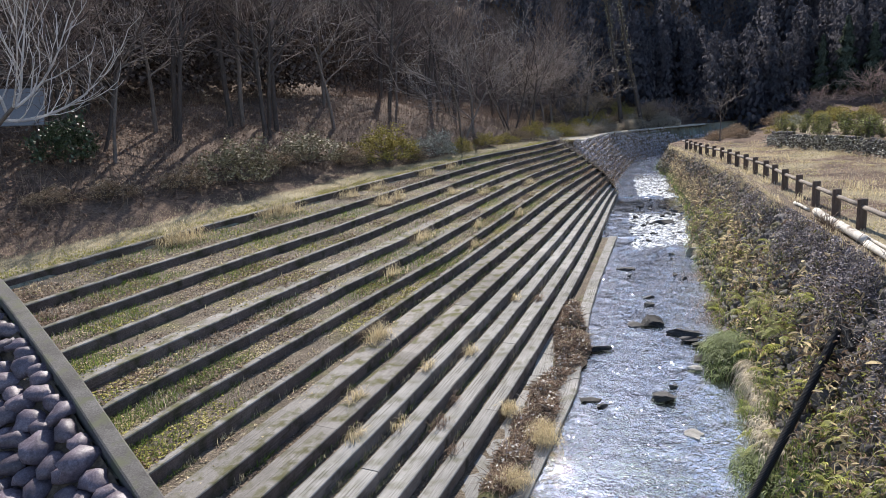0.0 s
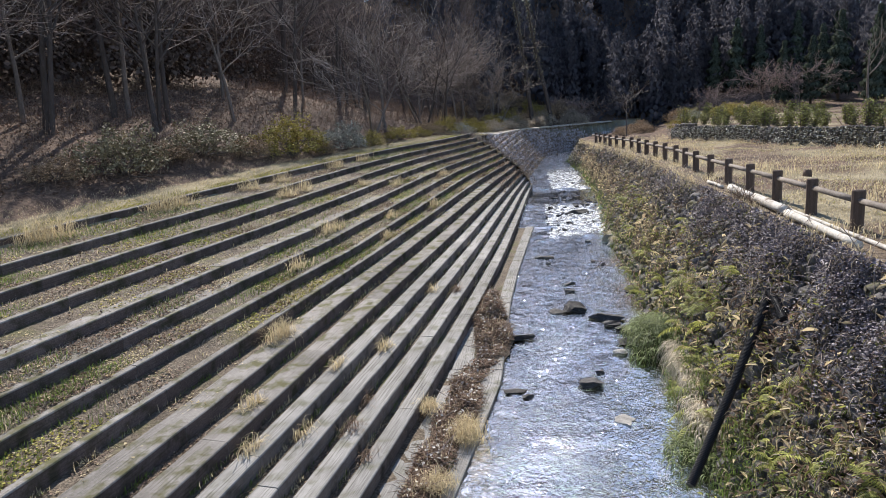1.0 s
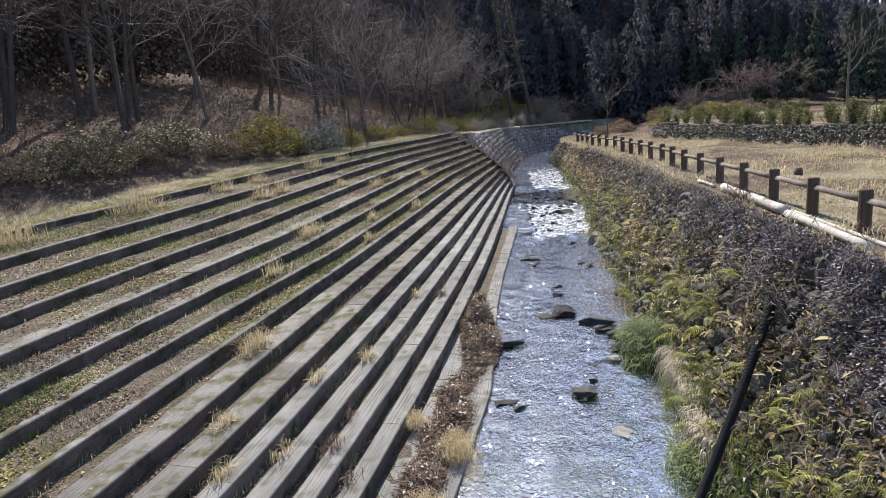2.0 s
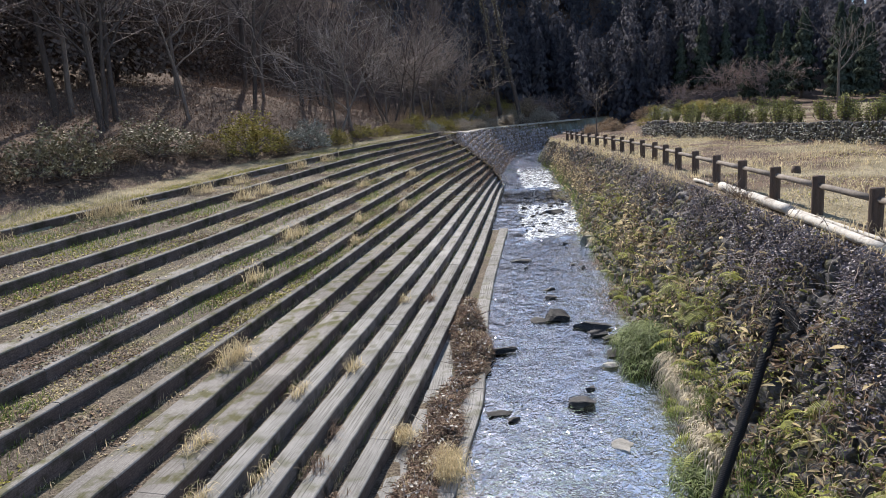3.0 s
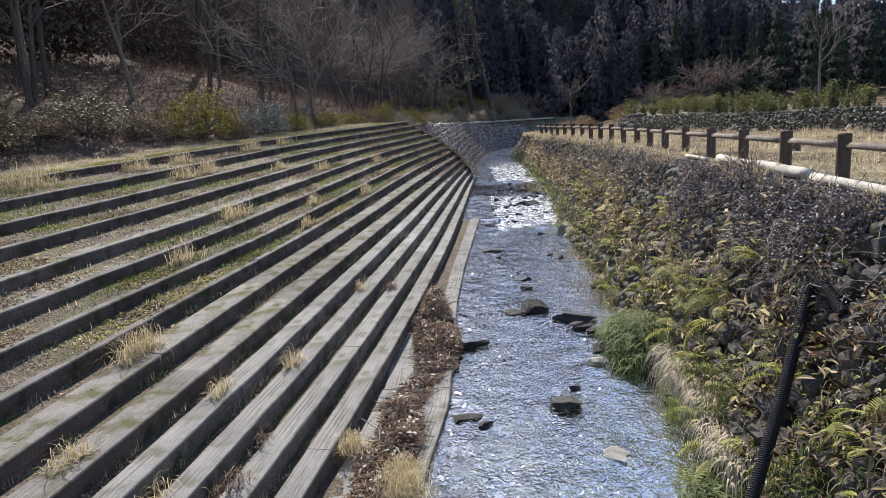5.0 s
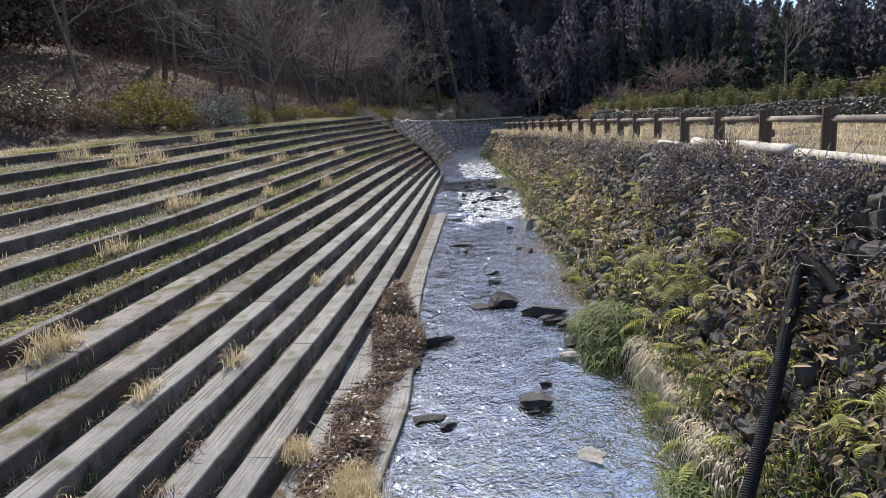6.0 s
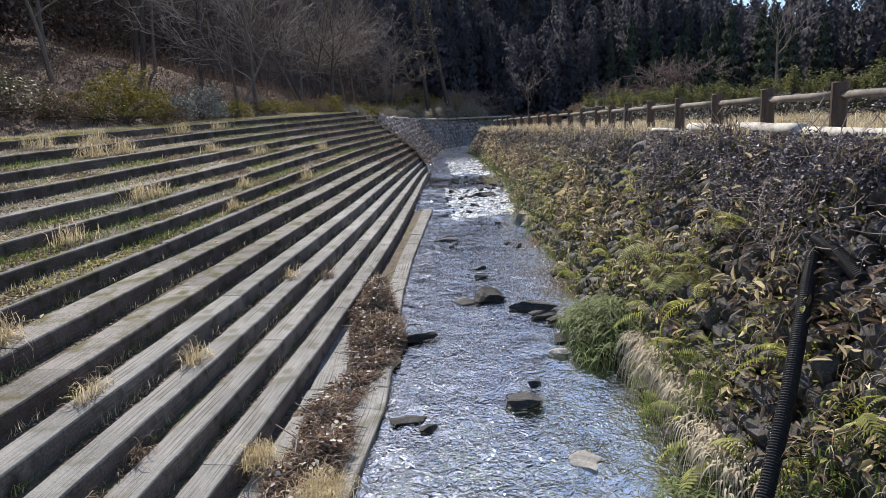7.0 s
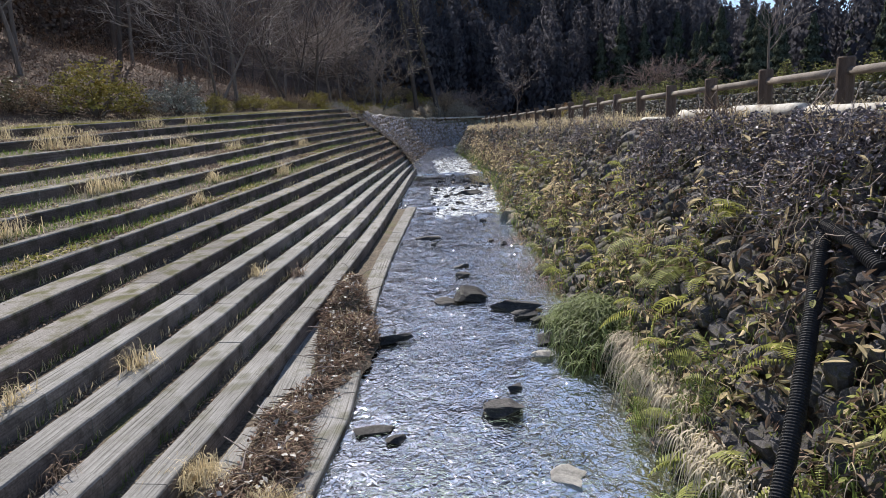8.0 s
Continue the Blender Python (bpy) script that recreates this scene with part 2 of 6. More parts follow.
def line_z(n, a):
    """Height of the front edge of step n."""
    return 0.2 + 0.28 * (n - 1) + 0.075 * (a - 19.8)


def first_c(a):
    return lerp(a, (0, 5, 10.5, 16, 20, 27.5, 36, 41.5, 45, 60), (-5.4, -4.3, -3.4, -2.62, -2.13, -1.4, -0.82, -0.5, -0.2, 1.0))


def spread(a):
    return lerp(a, (-10, 12, 18, 20, 24.6, 30, 36, 41, 45), (12.9, 12.8, 12.75, 12.5, 11.3, 9.95, 8.1, 5.95, 4.1))


# the upper steps crowd towards the stream in their middle stretch: metres at 14 m, and more for each metre upstream
CROWD = {7: (.10, .032), 8: (.27, .07), 9: (.38, .075), 10: (.53, .08), 11: (.56, .078), 12: (.72, .085), 13: (.78, .06), 14: (.5, .05)}


def crowd(n, a):
    s0, s1 = CROWD.get(n, (0, 0))
    return (s0 + s1 * min(7, max(-4, a - 14))) * lerp(a, (20, 37), (1, 0))


def line_c(n, a):
    """Where the front edge of step n lies across the stream."""
    if n == 0:
        return lerp(a, (0, 11.2, 13.1, 16, 21.7, 25.2, 33, 45), (-3.2, -1.78, -1.5, -1.1, -1.05, -0.86, -0.2, 0.75))
    q = min(max((a + 45) * 10, 0), len(BASE_T) - 2)
    i = int(q)
    f = q - i
    return BASE_T[i] * (1 - f) + BASE_T[i + 1] * f - (SPREAD_T[i] * (1 - f) + SPREAD_T[i + 1] * f) * G_N[n] / 12.7 + crowd(n, a)


# the two curves smoothed, every 0.1 m from 45 m downstream
BASE_T = [sum(first_c(k / 10 - 45 + d) for d in (-2, 0, 2)) / 3 for k in range(1460)]
SPREAD_T = [sum(spread(k / 10 - 45 + d) for d in (-3, -1.5, 0, 1.5, 3)) / 5 for k in range(1460)]


def left_edge(a):
    """Top edge of the left bank: the last step, and past it the stone wall that bends away to the right."""
    if a <= A_END:
        return line_c(14, a)
    return lerp(a, (44.6, 47.5, 55, 64.6, 70, 74.5, 90), (line_c(14, A_END), -3.5, -2.5, -1.3, 1.2, 4.6, 22))


def left_z(a):
    return lerp(a, (-40, 0, 44.6, 52, 72, 100), (-0.6, 2.36, 5.70, 5.55, 6.05, 7.2))


def right_z(a):
    return lerp(a, (-40, 0, 18, 26, 36, 52, 100), (1.8, 2.95, 3.55, 3.80, 4.10, 4.50, 5.8))


def fence_c(a):
    return lerp(a, (-10, 26, 30, 34, 40, 46, 52, 62), (5.91, 5.93, 6.08, 5.97, 5.72, 5.2, 4.85, 4.4))


def foot_c(a):
    """Foot of the right bank wall."""
    return lerp(a, (-20, 14, 24, 31.5, 35, 41, 49, 53, 57, 62, 68, 76, 86), (2.9, 2.95, 3.3, 3.2, 3.65, 3.95, 3.85, 3.75, 3.2, 3.1, 4.6, 10.0, 21.0))


def top_c(a):
    return max(fence_c(a) - 0.75, foot_c(a) + .55) if a < 56 else foot_c(a) + 1.0


def field_wall(y):
    """x of the low wall that holds the upper field."""
    return lerp(y, (-10, 20, 31, 45, 47.5, 56, 75), (21.5, 23.4, 23.8, 24.3, 24.9, 28.5, 36))


def ground_z(x, y):
    a, c = 0.28 * x + 0.96 * y, 0.96 * x - 0.28 * y
    le = left_edge(a)
    toe = line_c(0, a) if a < A_END else left_edge(a) + 2.2
    if c < le - 0.25:
        d = le - 0.25 - c
        z = left_z(a)
        hill = np.interp(d, (0, 2.6, 4, 9, 16, 20, 30, 60, 160), (0, 0.05, 0.5, 2.2, 4.2, 4.5, 8.5, 28, 100))
        hill *= 1 - lerp(a, (55, 76), (0, .55)) * max(0, 1 - d / 40)
        if a < 20:
            hill *= max(0.25, (a + 10) / 30)
        z += hill + (0.25 * nz(x, y, 0, .35) + .1 * nz(x, y, 3, 1.1)) * min(1, d / 5)
    elif c < toe:
        k = (c - le) / max(0.1, toe - le)
        z = left_z(a) * (1 - k) + (water_z(a) - 0.4) * k - 0.75 * math.sin(math.pi * min(1, max(0, k * 1.02))) - 0.25
        if a > 44:
            z -= lerp(a, (44, 44.8, 47, 50), (0, 1.7, 1.2, .2)) * (1 - k)
    elif c < foot_c(a) + .5:
        z = water_z(a) - 0.22 + 0.10 * nz(x, y, 0, 1.3)
    else:
        d = (c - foot_c(a) - .5) / max(.4, top_c(a) - foot_c(a) - .4)
        top = right_z(a) + (0.14 * nz(x, y, 5, .4) + .08 * nz(x, y, 8, 1.3)) * min(1, max(0, d - 1.4) / 3)
        z = top if d > 1.0 else (water_z(a) - .3) * (1 - d) + (top - .25) * d
        fw = field_wall(y)
        if x > fw:
            z += min(1, (x - fw) / lerp(y, (46, 56), (.3, 4.5))) * lerp(y, (40, 50, 75), (.9, 1.3, 1.0))
    # unseen upper slopes raised to keep bright sky out of the water's reflection
    far = max(0.0, y - 84, (x - 52) * 0.9 + (y - 40) * 0.35)
    if far > 0 and c > le - 40:
        fall = lerp(math.degrees(math.atan2(x, max(1, y))), (-90, 27, 31, 35, 39, 44, 48, 60), (1.0, 1.0, 0.85, 0.5, 0.26, 0.085, 0.12, 0.12))
        z = z + fall * float(np.interp(far, (0, 10, 50, 150, 320, 2000), (0, 4.5, 44, 134, 275, 340)))
    return z


def build_ground():
    def axis(lo, hi, fine_lo, fine_hi, step):
        f = list(np.arange(fine_lo, fine_hi, step))
        left, right, s = [], [], step
        p = fine_lo
        while p > lo:
            s *= 1.18
            p -= s
            left.append(p)
        p, s = f[-1], step
        while p < hi:
            s *= 1.18
            p += s
            right.append(p)
        return left[::-1] + f + right
    aa = axis(-900, 2200, -6, 80, 0.55)
    cc = axis(-1500, 1500, -26, 26, 0.4)
    j0 = min(range(len(cc)), key=lambda j: abs(cc[j] + 12))
    cc[j0] = -12.0
    verts, faces, cover = [], [], []
    for a in aa:
        le = left_edge(a)
        lm = min(le, 0.0) - .25
        for c in cc:
            u = c + lm + 12 if c <= -12 else (lm * -c / 12 if c < 0 else c)
            p = P(a, u)
            verts.append((p.x, p.y, ground_z(p.x, p.y)))
            d = le - u
            litter = min(1, max(0, (d - lerp(a, (8, 17), (3.6, 2.2))) / 1.6)) if d > 0 else (1.0 if p.y > 76 or p.x > 56 else (.55 if p.y > 52 else max(0, .3 + 1.1 * nz(p.x, p.y, 6, .3))))
            bed = 1.0 if le - .1 < u < foot_c(a) + .9 and (u > line_c(0, a) - .3 or a > 7.4 - .53 * (u + 7.2)) else 0.0
            cover.append((litter, bed, 0, 1))
    n = len(cc)
    for i in range(len(aa) - 1):
        for j in range(n - 1):
            faces.append((i * n + j, (i + 1) * n + j, (i + 1) * n + j + 1, i * n + j + 1))
    faces = [f[::-1] for f in faces]
    me = mesh_of("ground", verts, faces, (M_land,), True)
    at = me.color_attributes.new("cover", 'FLOAT_COLOR', 'POINT')
    at.data.foreach_set("color", np.array(cover, np.float32).ravel())
    put("ground", me, label="dry winter grass and leaf litter on valley ground", category="ground", kind="structure")


build_ground()


def rapid(a):
    """How broken the water is: 1 for the even run, more in the riffles."""
    return lerp(a, (18, 21, 24, 29, 31, 38.5, 40, 43, 44.5, 52, 57), (1, 1.5, 1.3, 1.3, 2.6, 2.6, 1.0, 1.0, 2.6, 2.6, 2.2))


def white_water(a, c):
    """Share of white: two riffles with a calm pool between, painted sparkles on the run below, and still water along
    the concrete.
    """
    a, c = a + 1.3 * nz(a, c, 2, .9) + .6 * nz(a, c, 5, 2.2), c + .55 * nz(a, c, 9, .8)
    first = lerp(a, (28.6, 31.5, 38.8, 39.6), (0, 1, 1, 0)) * lerp(c, (.0, .7, 3.2, 3.9), (0, 1, 1, .3))
    second = lerp(a, (43.2, 44.6, 52, 58), (0, 1, 1, .7)) * lerp(c, (.3, 1.1, 3.3, 3.9), (0, 1, 1, .3))
    # white put in for the sun's sparkles on the even run
    run = lerp(a, (19, 22, 27, 29), (0, .74, .74, 0)) * lerp(c, (-.6, .2, 1.7, 2.5), (0, 1, 1, 0))
    return max(first, second, run)


def ripple(a, c):
    """Strength of the ripples: glassy patches between broken ones, stillest along the right bank below the sedge."""
    k = .62 + .55 * nz(a, c * 1.6, 31, .55) + .35 * nz(a, c, 37, 1.7)
    k *= lerp(c, (1.4, 2.5), (1, lerp(a, (17, 20), (.4, 1))))
    if 39.6 < a < 43.2:
        k *= .5
    return min(1, max(.15, k + .2))


def build_water():
    aa = np.arange(-12, 84, 0.12)
    foam_glint = []
    cs = np.linspace(0, 1, 44)
    verts, faces = [], []
    for a in aa:
        l = (line_c(0, a) if a < 33 else line_c(1, a) if a < A_END else left_edge(a) + .6) - 0.15
        r = foot_c(a) + 1.2
        for k in cs:
            c = l + (r - l) * k
            p = P(a, c)
            fast = rapid(a)
            h = fast * (0.022 * nz(p.x, p.y, 0, 1.9) + 0.022 * nz(p.x * 1.2, p.y, 4, 4.6))
            verts.append((p.x, p.y, water_z(a) + h))
            foam_glint.append((white_water(a, c), ripple(a, c), 0, 1))
    n = len(cs)
    for i in range(len(aa) - 1):
        for j in range(n - 1):
            faces.append((i * n + j, i * n + j + 1, (i + 1) * n + j + 1, (i + 1) * n + j)[::-1])
    me = mesh_of("water", verts, faces, (M_water,), True)
    at = me.color_attributes.new("foam_glint", 'FLOAT_COLOR', 'POINT')
    at.data.foreach_set("color", np.array(foam_glint, np.float32).ravel())
    ob = put("water", me, label="clear shallow stream rippling over stones", category="water", kind="structure")
    ob.visible_shadow = False


build_water()


# ---- stepped bank ----
def step_block(n, a0, a1, wide, drop):
    """One curved concrete block of step n from a0 to a1, with rounded edges."""
    k = max(2, int((a1 - a0) / 0.7) + 1)
    wob = 0.012 * nz(a0, n, 1, 3.1)
    prof = ((0.0, -drop), (0.0, -0.03), (0.012, -0.008), (0.035, 0.0), (wide - 0.03, 0.0), (wide, -0.03), (wide, -drop))
    verts, uv = [], []
    for i in range(k):
        a = a0 + (a1 - a0) * i / (k - 1)
        c = line_c(n, a)
        t = (line_c(n, a + .2) - line_c(n, a - .2)) / .4
        wn_ = 1 / math.hypot(1, t)
        for q, (d, h) in enumerate(prof):
            edge = 0.010 * nz(a * 3, n, q) if q in (2, 3) else 0
            p = P(a + t * d * wn_, c - d * wn_, line_z(n, a) + h + wob + edge)
            verts.append(p)
            uv.append((a, d - h))
    m = len(prof)
    faces = []
    for i in range(k - 1):
        for q in range(m - 1):
            faces.append((i * m + q, (i + 1) * m + q, (i + 1) * m + q + 1, i * m + q + 1))
    faces.append(tuple(range(m)))
    faces.append(tuple(range((k - 1) * m, k * m))[::-1])
    # front faces take the riser concrete with the shade put into its colour
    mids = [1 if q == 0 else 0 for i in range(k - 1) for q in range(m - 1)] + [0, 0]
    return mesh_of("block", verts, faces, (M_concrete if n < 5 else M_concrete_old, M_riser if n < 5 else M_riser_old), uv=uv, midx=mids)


PAVED = (0, 1, 2, 3, 4, 5, 6, 9, 10)         # steps with a broad concrete tread


@functools.lru_cache(None)
def cap_start(n):
    """Where the wing wall's cap cuts step n off downstream."""
    a = 8.0
    for _ in range(6):
        a = 7.4 - 0.53 * (line_c(n, a) + 7.2)
    return a


def step_end(n):
    return 33.0 if n == 0 else A_END + .35 + .11 * n


def build_steps():
    for n in range(15):
        st = empty("terrace_step", P(cap_start(n), line_c(n, cap_start(n)), line_z(n, cap_start(n))),
                   "grey weathered concrete step of the bank terrace" if n in PAVED else "mossy concrete terrace step with grassy soil behind",
                   "step", "concrete steps of the bank", "structure")
        end = step_end(n)
        run = (G_N[n + 1] - G_N[n]) if 0 < n < 14 else 1.0
        a = cap_start(n)
        inv = st.matrix_basis.inverted()
        while a < end - .3:
            b = min(end, a + 3.9 + (0.6 * nz(a, n, 2, 1.7)))
            if end - b < 1.8:
                b = end
            wide = min({5: .56, 6: .6, 9: .52, 10: .5}.get(n, .42) if n in PAVED else 0.2, run * spread(a) / 12.7 * .9)
            if n == 0:
                wide = max(.42, line_c(0, a) - line_c(1, a) - .12) if a < 20 else .42
            me = step_block(n, a, b - 0.012, wide, 0.34)
            me.transform(inv)
            put("block", me, st)
            a = b


def build_soil():
    """Soil on the treads behind the blocks, up to the foot of the next riser."""
    for n in range(0, 14):
        a0, a1 = cap_start(n) + .05, step_end(n)
        verts, faces = [], []
        aa = np.arange(a0, a1, .3)
        for a in aa:
            c0, c1 = line_c(n, a) - .05, line_c(n + 1, a) - .04
            for k in range(6):
                c = c0 + (c1 - c0) * k / 5
                p = P(a, c)
                h = -.045 + .08 * (k / 5) * (0.4 if n < 7 else 1) + .03 * nz(p.x, p.y, n, 2.3)
                verts.append((p.x, p.y, line_z(n, a) + h))
        for i in range(len(aa) - 1):
            for k in range(5):
                faces.append((i * 6 + k, (i + 1) * 6 + k, (i + 1) * 6 + k + 1, i * 6 + k + 1))
        put("soil", mesh_of("soil", verts, faces, (M_soil,), True), label="brown soil with dry leaves on the tread", category="soil", kind="structure")


build_steps()
build_soil()


# ---- log fence on the right bank ----
def tube(pts, rads, sides=8, cap=True):
    """Verts and faces of a tube along pts."""
    verts, faces = [], []
    up = Vector((0, 0, 1))
    for i, p in enumerate(pts):
        d = (Vector(pts[min(i + 1, len(pts) - 1)]) - Vector(pts[max(i - 1, 0)])).normalized()
        u = d.cross(up)
        if u.length < .05:
            u = d.cross(Vector((1, 0, 0)))
        u.normalize()
        v = u.cross(d)
        for s in range(sides):
            an = 2 * math.pi * s / sides
            verts.append(Vector(p) + (u * math.cos(an) + v * math.sin(an)) * rads[i])
    for i in range(len(pts) - 1):
        for s in range(sides):
            faces.append((i * sides + s, i * sides + (s + 1) % sides, (i + 1) * sides + (s + 1) % sides, (i + 1) * sides + s))
    if cap:
        faces.append(tuple(range(sides))[::-1])
        faces.append(tuple(range((len(pts) - 1) * sides, len(pts) * sides)))
    return verts, faces


def build_fence():
    z0 = lambda a: right_z(a)
    fence = empty("log_fence", P(16.1, 5.92, z0(16.1)), "dark brown log fence with round posts and one rail", "fence", kind="structure")
    inv = fence.matrix_basis.inverted()
    h, r = .80, .115
    pv, pf = tube([(0, 0, -.3), (0, 0, .2), (0, 0, h - .02), (0, 0, h)], (r, r, r, r * .86), 14)
    pm = mesh_of("post", pv, pf, (M_post,))
    a = 8.12
    fc = fence_c
    while a < 53:
        put("post", pm, fence, inv @ Matrix.Translation(P(a, fc(a), z0(a))) @ pose(0, 0, 0, 1.5 * nz(a, 1), 1.5 * nz(a, 2), 50 * nz(a, 3)))
        p0, p1 = P(a, fc(a), z0(a) + .60), P(a + 2, fc(a + 2), z0(a + 2) + .60)
        d = (p1 - p0).normalized()
        rv, rf = tube([p0 + d * .04, p0.lerp(p1, .33) + Vector((0, 0, .01 * nz(a, 4))), p0.lerp(p1, .66), p1 - d * .04], (.062, .064, .06, .058), 10)
        me = mesh_of("rail", rv, rf, (M_rail,), True)
        me.transform(inv)
        put("rail", me, fence)
        a += 2.0


build_fence()


# ---- scattering and growing ----
def np_mesh(name, V, Fq, mats, smooth=False, midx=None):
    """A mesh of equal-sided faces from arrays."""
    me = bpy.data.meshes.new(name)
    V, Fq = np.asarray(V, np.float32), np.asarray(Fq, np.int32)
    nf, k = Fq.shape
    me.vertices.add(len(V))
    me.vertices.foreach_set("co", V.ravel())
    me.loops.add(nf * k)
    me.loops.foreach_set("vertex_index", Fq.ravel())
    me.polygons.add(nf)
    me.polygons.foreach_set("loop_start", np.arange(0, nf * k, k, dtype=np.int32))
    for m in mats:
        me.materials.append(m)
    if midx is not None:
        me.polygons.foreach_set("material_index", np.asarray(midx, np.int32))
    if smooth:
        me.polygons.foreach_set("use_smooth", np.ones(nf, bool))
    me.update(calc_edges=True)
    me.validate()
    return me


def turns(n, yaw=None, tilt=0.4, spin=None, r=None):
    """n turn matrices: a random lean of about tilt radians, after a yaw."""
    r = r or rng
    yaw = r.uniform(0, 2 * np.pi, n) if yaw is None else yaw
    tl = r.normal(0, tilt, n) if np.isscalar(tilt) else tilt
    z, o = np.zeros(n), np.ones(n)
    cy, sy, ct, st = np.cos(yaw), np.sin(yaw), np.cos(tl), np.sin(tl)
    Rz = np.stack([np.stack([cy, -sy, z], -1), np.stack([sy, cy, z], -1), np.stack([z, z, o], -1)], -2)
    Rx = np.stack([np.stack([o, z, z], -1), np.stack([z, ct, -st], -1), np.stack([z, st, ct], -1)], -2)
    m = Rz @ Rx
    if spin is not None:
        cs, ss = np.cos(spin), np.sin(spin)
        m = m @ np.stack([np.stack([cs, -ss, z], -1), np.stack([ss, cs, z], -1), np.stack([z, z, o], -1)], -2)
    return m


def scatter(tv, tf, pos, rot, scl):
    """Copies of a small template as arrays."""
    tv, tf, pos = np.asarray(tv, float), np.asarray(tf, int), np.asarray(pos, float)
    n, k = len(pos), len(tv)
    scl = np.asarray(scl, float)
    sv = tv[None] * (scl[:, None, None] if scl.ndim == 1 else scl[:, None, :])
    V = np.einsum('nij,nkj->nki', rot, sv) + pos[:, None]
    Fq = tf[None] + (np.arange(n) * k)[:, None, None]
    return V.reshape(-1, 3), Fq.reshape(-1, tf.shape[1])


def join(parts):
    V, F_, off = [], [], 0
    for v, f in parts:
        V.append(v)
        F_.append(f + off)
        off += len(v)
    return np.concatenate(V), np.concatenate(F_)


LEAF_V = [(0, 0, 0), (.32, .5, .10), (0, 1, -.05), (-.32, .5, .10)]
LEAF_F = [(0, 1, 2, 3)]
FULL_V = [(0, 0, 0), (.2, .22, .06), (.25, .58, .08), (.02, 1, -.08), (-.25, .6, .06), (-.2, .24, .05)]
FULL_F = [(0, 1, 2, 3), (0, 3, 4, 5)]
LONG_V = [(0, 0, 0), (.10, .25, .09), (.12, .6, .05), (.04, 1, -.28), (-.11, .62, .03), (-.09, .27, .08)]
SLIM_V = [(0, 0, 0), (.17, .4, .12), (.02, 1, -.22), (-.17, .45, .05)]
BLADE_V = [(-.5, 0, 0), (.5, 0, 0), (.38, .10, .45), (-.38, .10, .45), (.06, .42, .9), (-.06, .42, .9)]
BLADE_F = [(0, 1, 2, 3), (3, 2, 4, 5)]
DROOP_V = [(-.5, 0, 0), (.5, 0, 0), (.45, .22, .5), (-.45, .22, .5), (.3, .62, .62), (-.3, .62, .62), (.05, 1.0, .3), (-.05, 1.0, .3)]
DROOP_F = [(0, 1, 2, 3), (3, 2, 4, 5), (5, 4, 6, 7)]


def blades(pos, length, width, tilt=.35, droop=False, r=None, yaw=None):
    r = r or rng
    n = len(pos)
    tv, tf = (DROOP_V, DROOP_F) if droop else (BLADE_V, BLADE_F)
    L = length * r.uniform(.55, 1.25, n)
    scl = np.stack([width * r.uniform(.7, 1.3, n), L, L], -1)
    return scatter(tv, tf, pos, turns(n, tilt=tilt, r=r, yaw=yaw), scl)


def leaves(pos, size, r=None, tilt=1.1, slim=False, full=False):
    r = r or rng
    n = len(pos)
    if full:
        tv, tf = LONG_V if slim else FULL_V, FULL_F
    else:
        tv, tf = SLIM_V if slim else LEAF_V, LEAF_F
    return scatter(tv, tf, pos, turns(n, tilt=tilt, spin=r.uniform(0, 6.28, n), r=r), size * r.uniform(.6, 1.3, n))


def strands(pos, heading, length, width, r=None):
    """Long limp blades that rise a little, then hang down along their heading."""
    r = r or rng
    n = len(pos)
    pos = np.asarray(pos, float)
    h = heading + r.normal(0, .45, n)
    L = length * r.uniform(.6, 1.2, n)
    rise, fall = r.uniform(.25, .6, n), r.uniform(.75, 1.25, n)
    side = np.stack([-np.sin(h), np.cos(h), np.zeros(n)], -1) * (width * r.uniform(.6, 1.2, n))[:, None]
    bend = r.normal(0, .22, n)
    V = np.zeros((n, 12, 3))
    for i in range(6):
        s = i / 5
        fwd = (s - .3 * s * s) * .75
        c = pos + np.stack([np.cos(h + bend * s) * L * fwd, np.sin(h + bend * s) * L * fwd, L * (rise * s - fall * s * s)], -1)
        V[:, 2 * i] = c - side * (1 - .8 * s) * .5
        V[:, 2 * i + 1] = c + side * (1 - .8 * s) * .5
    tf = np.array([(2 * i, 2 * i + 1, 2 * i + 3, 2 * i + 2) for i in range(5)])
    return V.reshape(-1, 3), (tf[None] + (np.arange(n) * 12)[:, None, None]).reshape(-1, 4)


def prisms(segs, sides=3):
    """Tapered prisms along segments (p0, p1, r0, r1)."""
    p0 = np.array([s[0] for s in segs], float)
    p1 = np.array([s[1] for s in segs], float)
    r0 = np.array([s[2] for s in segs], float)
    r1 = np.array([s[3] for s in segs], float)
    d = p1 - p0
    d /= np.maximum(1e-6, np.linalg.norm(d, axis=1))[:, None]
    ref = np.where(np.abs(d[:, 2:3]) > .9, np.array([[1., 0, 0]]), np.array([[0, 0, 1.]]))
    u = np.cross(d, ref)
    u /= np.linalg.norm(u, axis=1)[:, None]
    v = np.cross(d, u)
    an = np.arange(sides) * 2 * np.pi / sides
    ring = u[:, None] * np.cos(an)[None, :, None] + v[:, None] * np.sin(an)[None, :, None]
    V = np.concatenate([p0[:, None] + ring * r0[:, None, None], p1[:, None] + ring * r1[:, None, None]], 1)
    tf = np.array([(i, (i + 1) % sides, sides + (i + 1) % sides, sides + i) for i in range(sides)])
    Fq = tf[None] + (np.arange(len(segs)) * 2 * sides)[:, None, None]
    return V.reshape(-1, 3), Fq.reshape(-1, 4)


THIN = (.06, .028, .018, .012, .008)


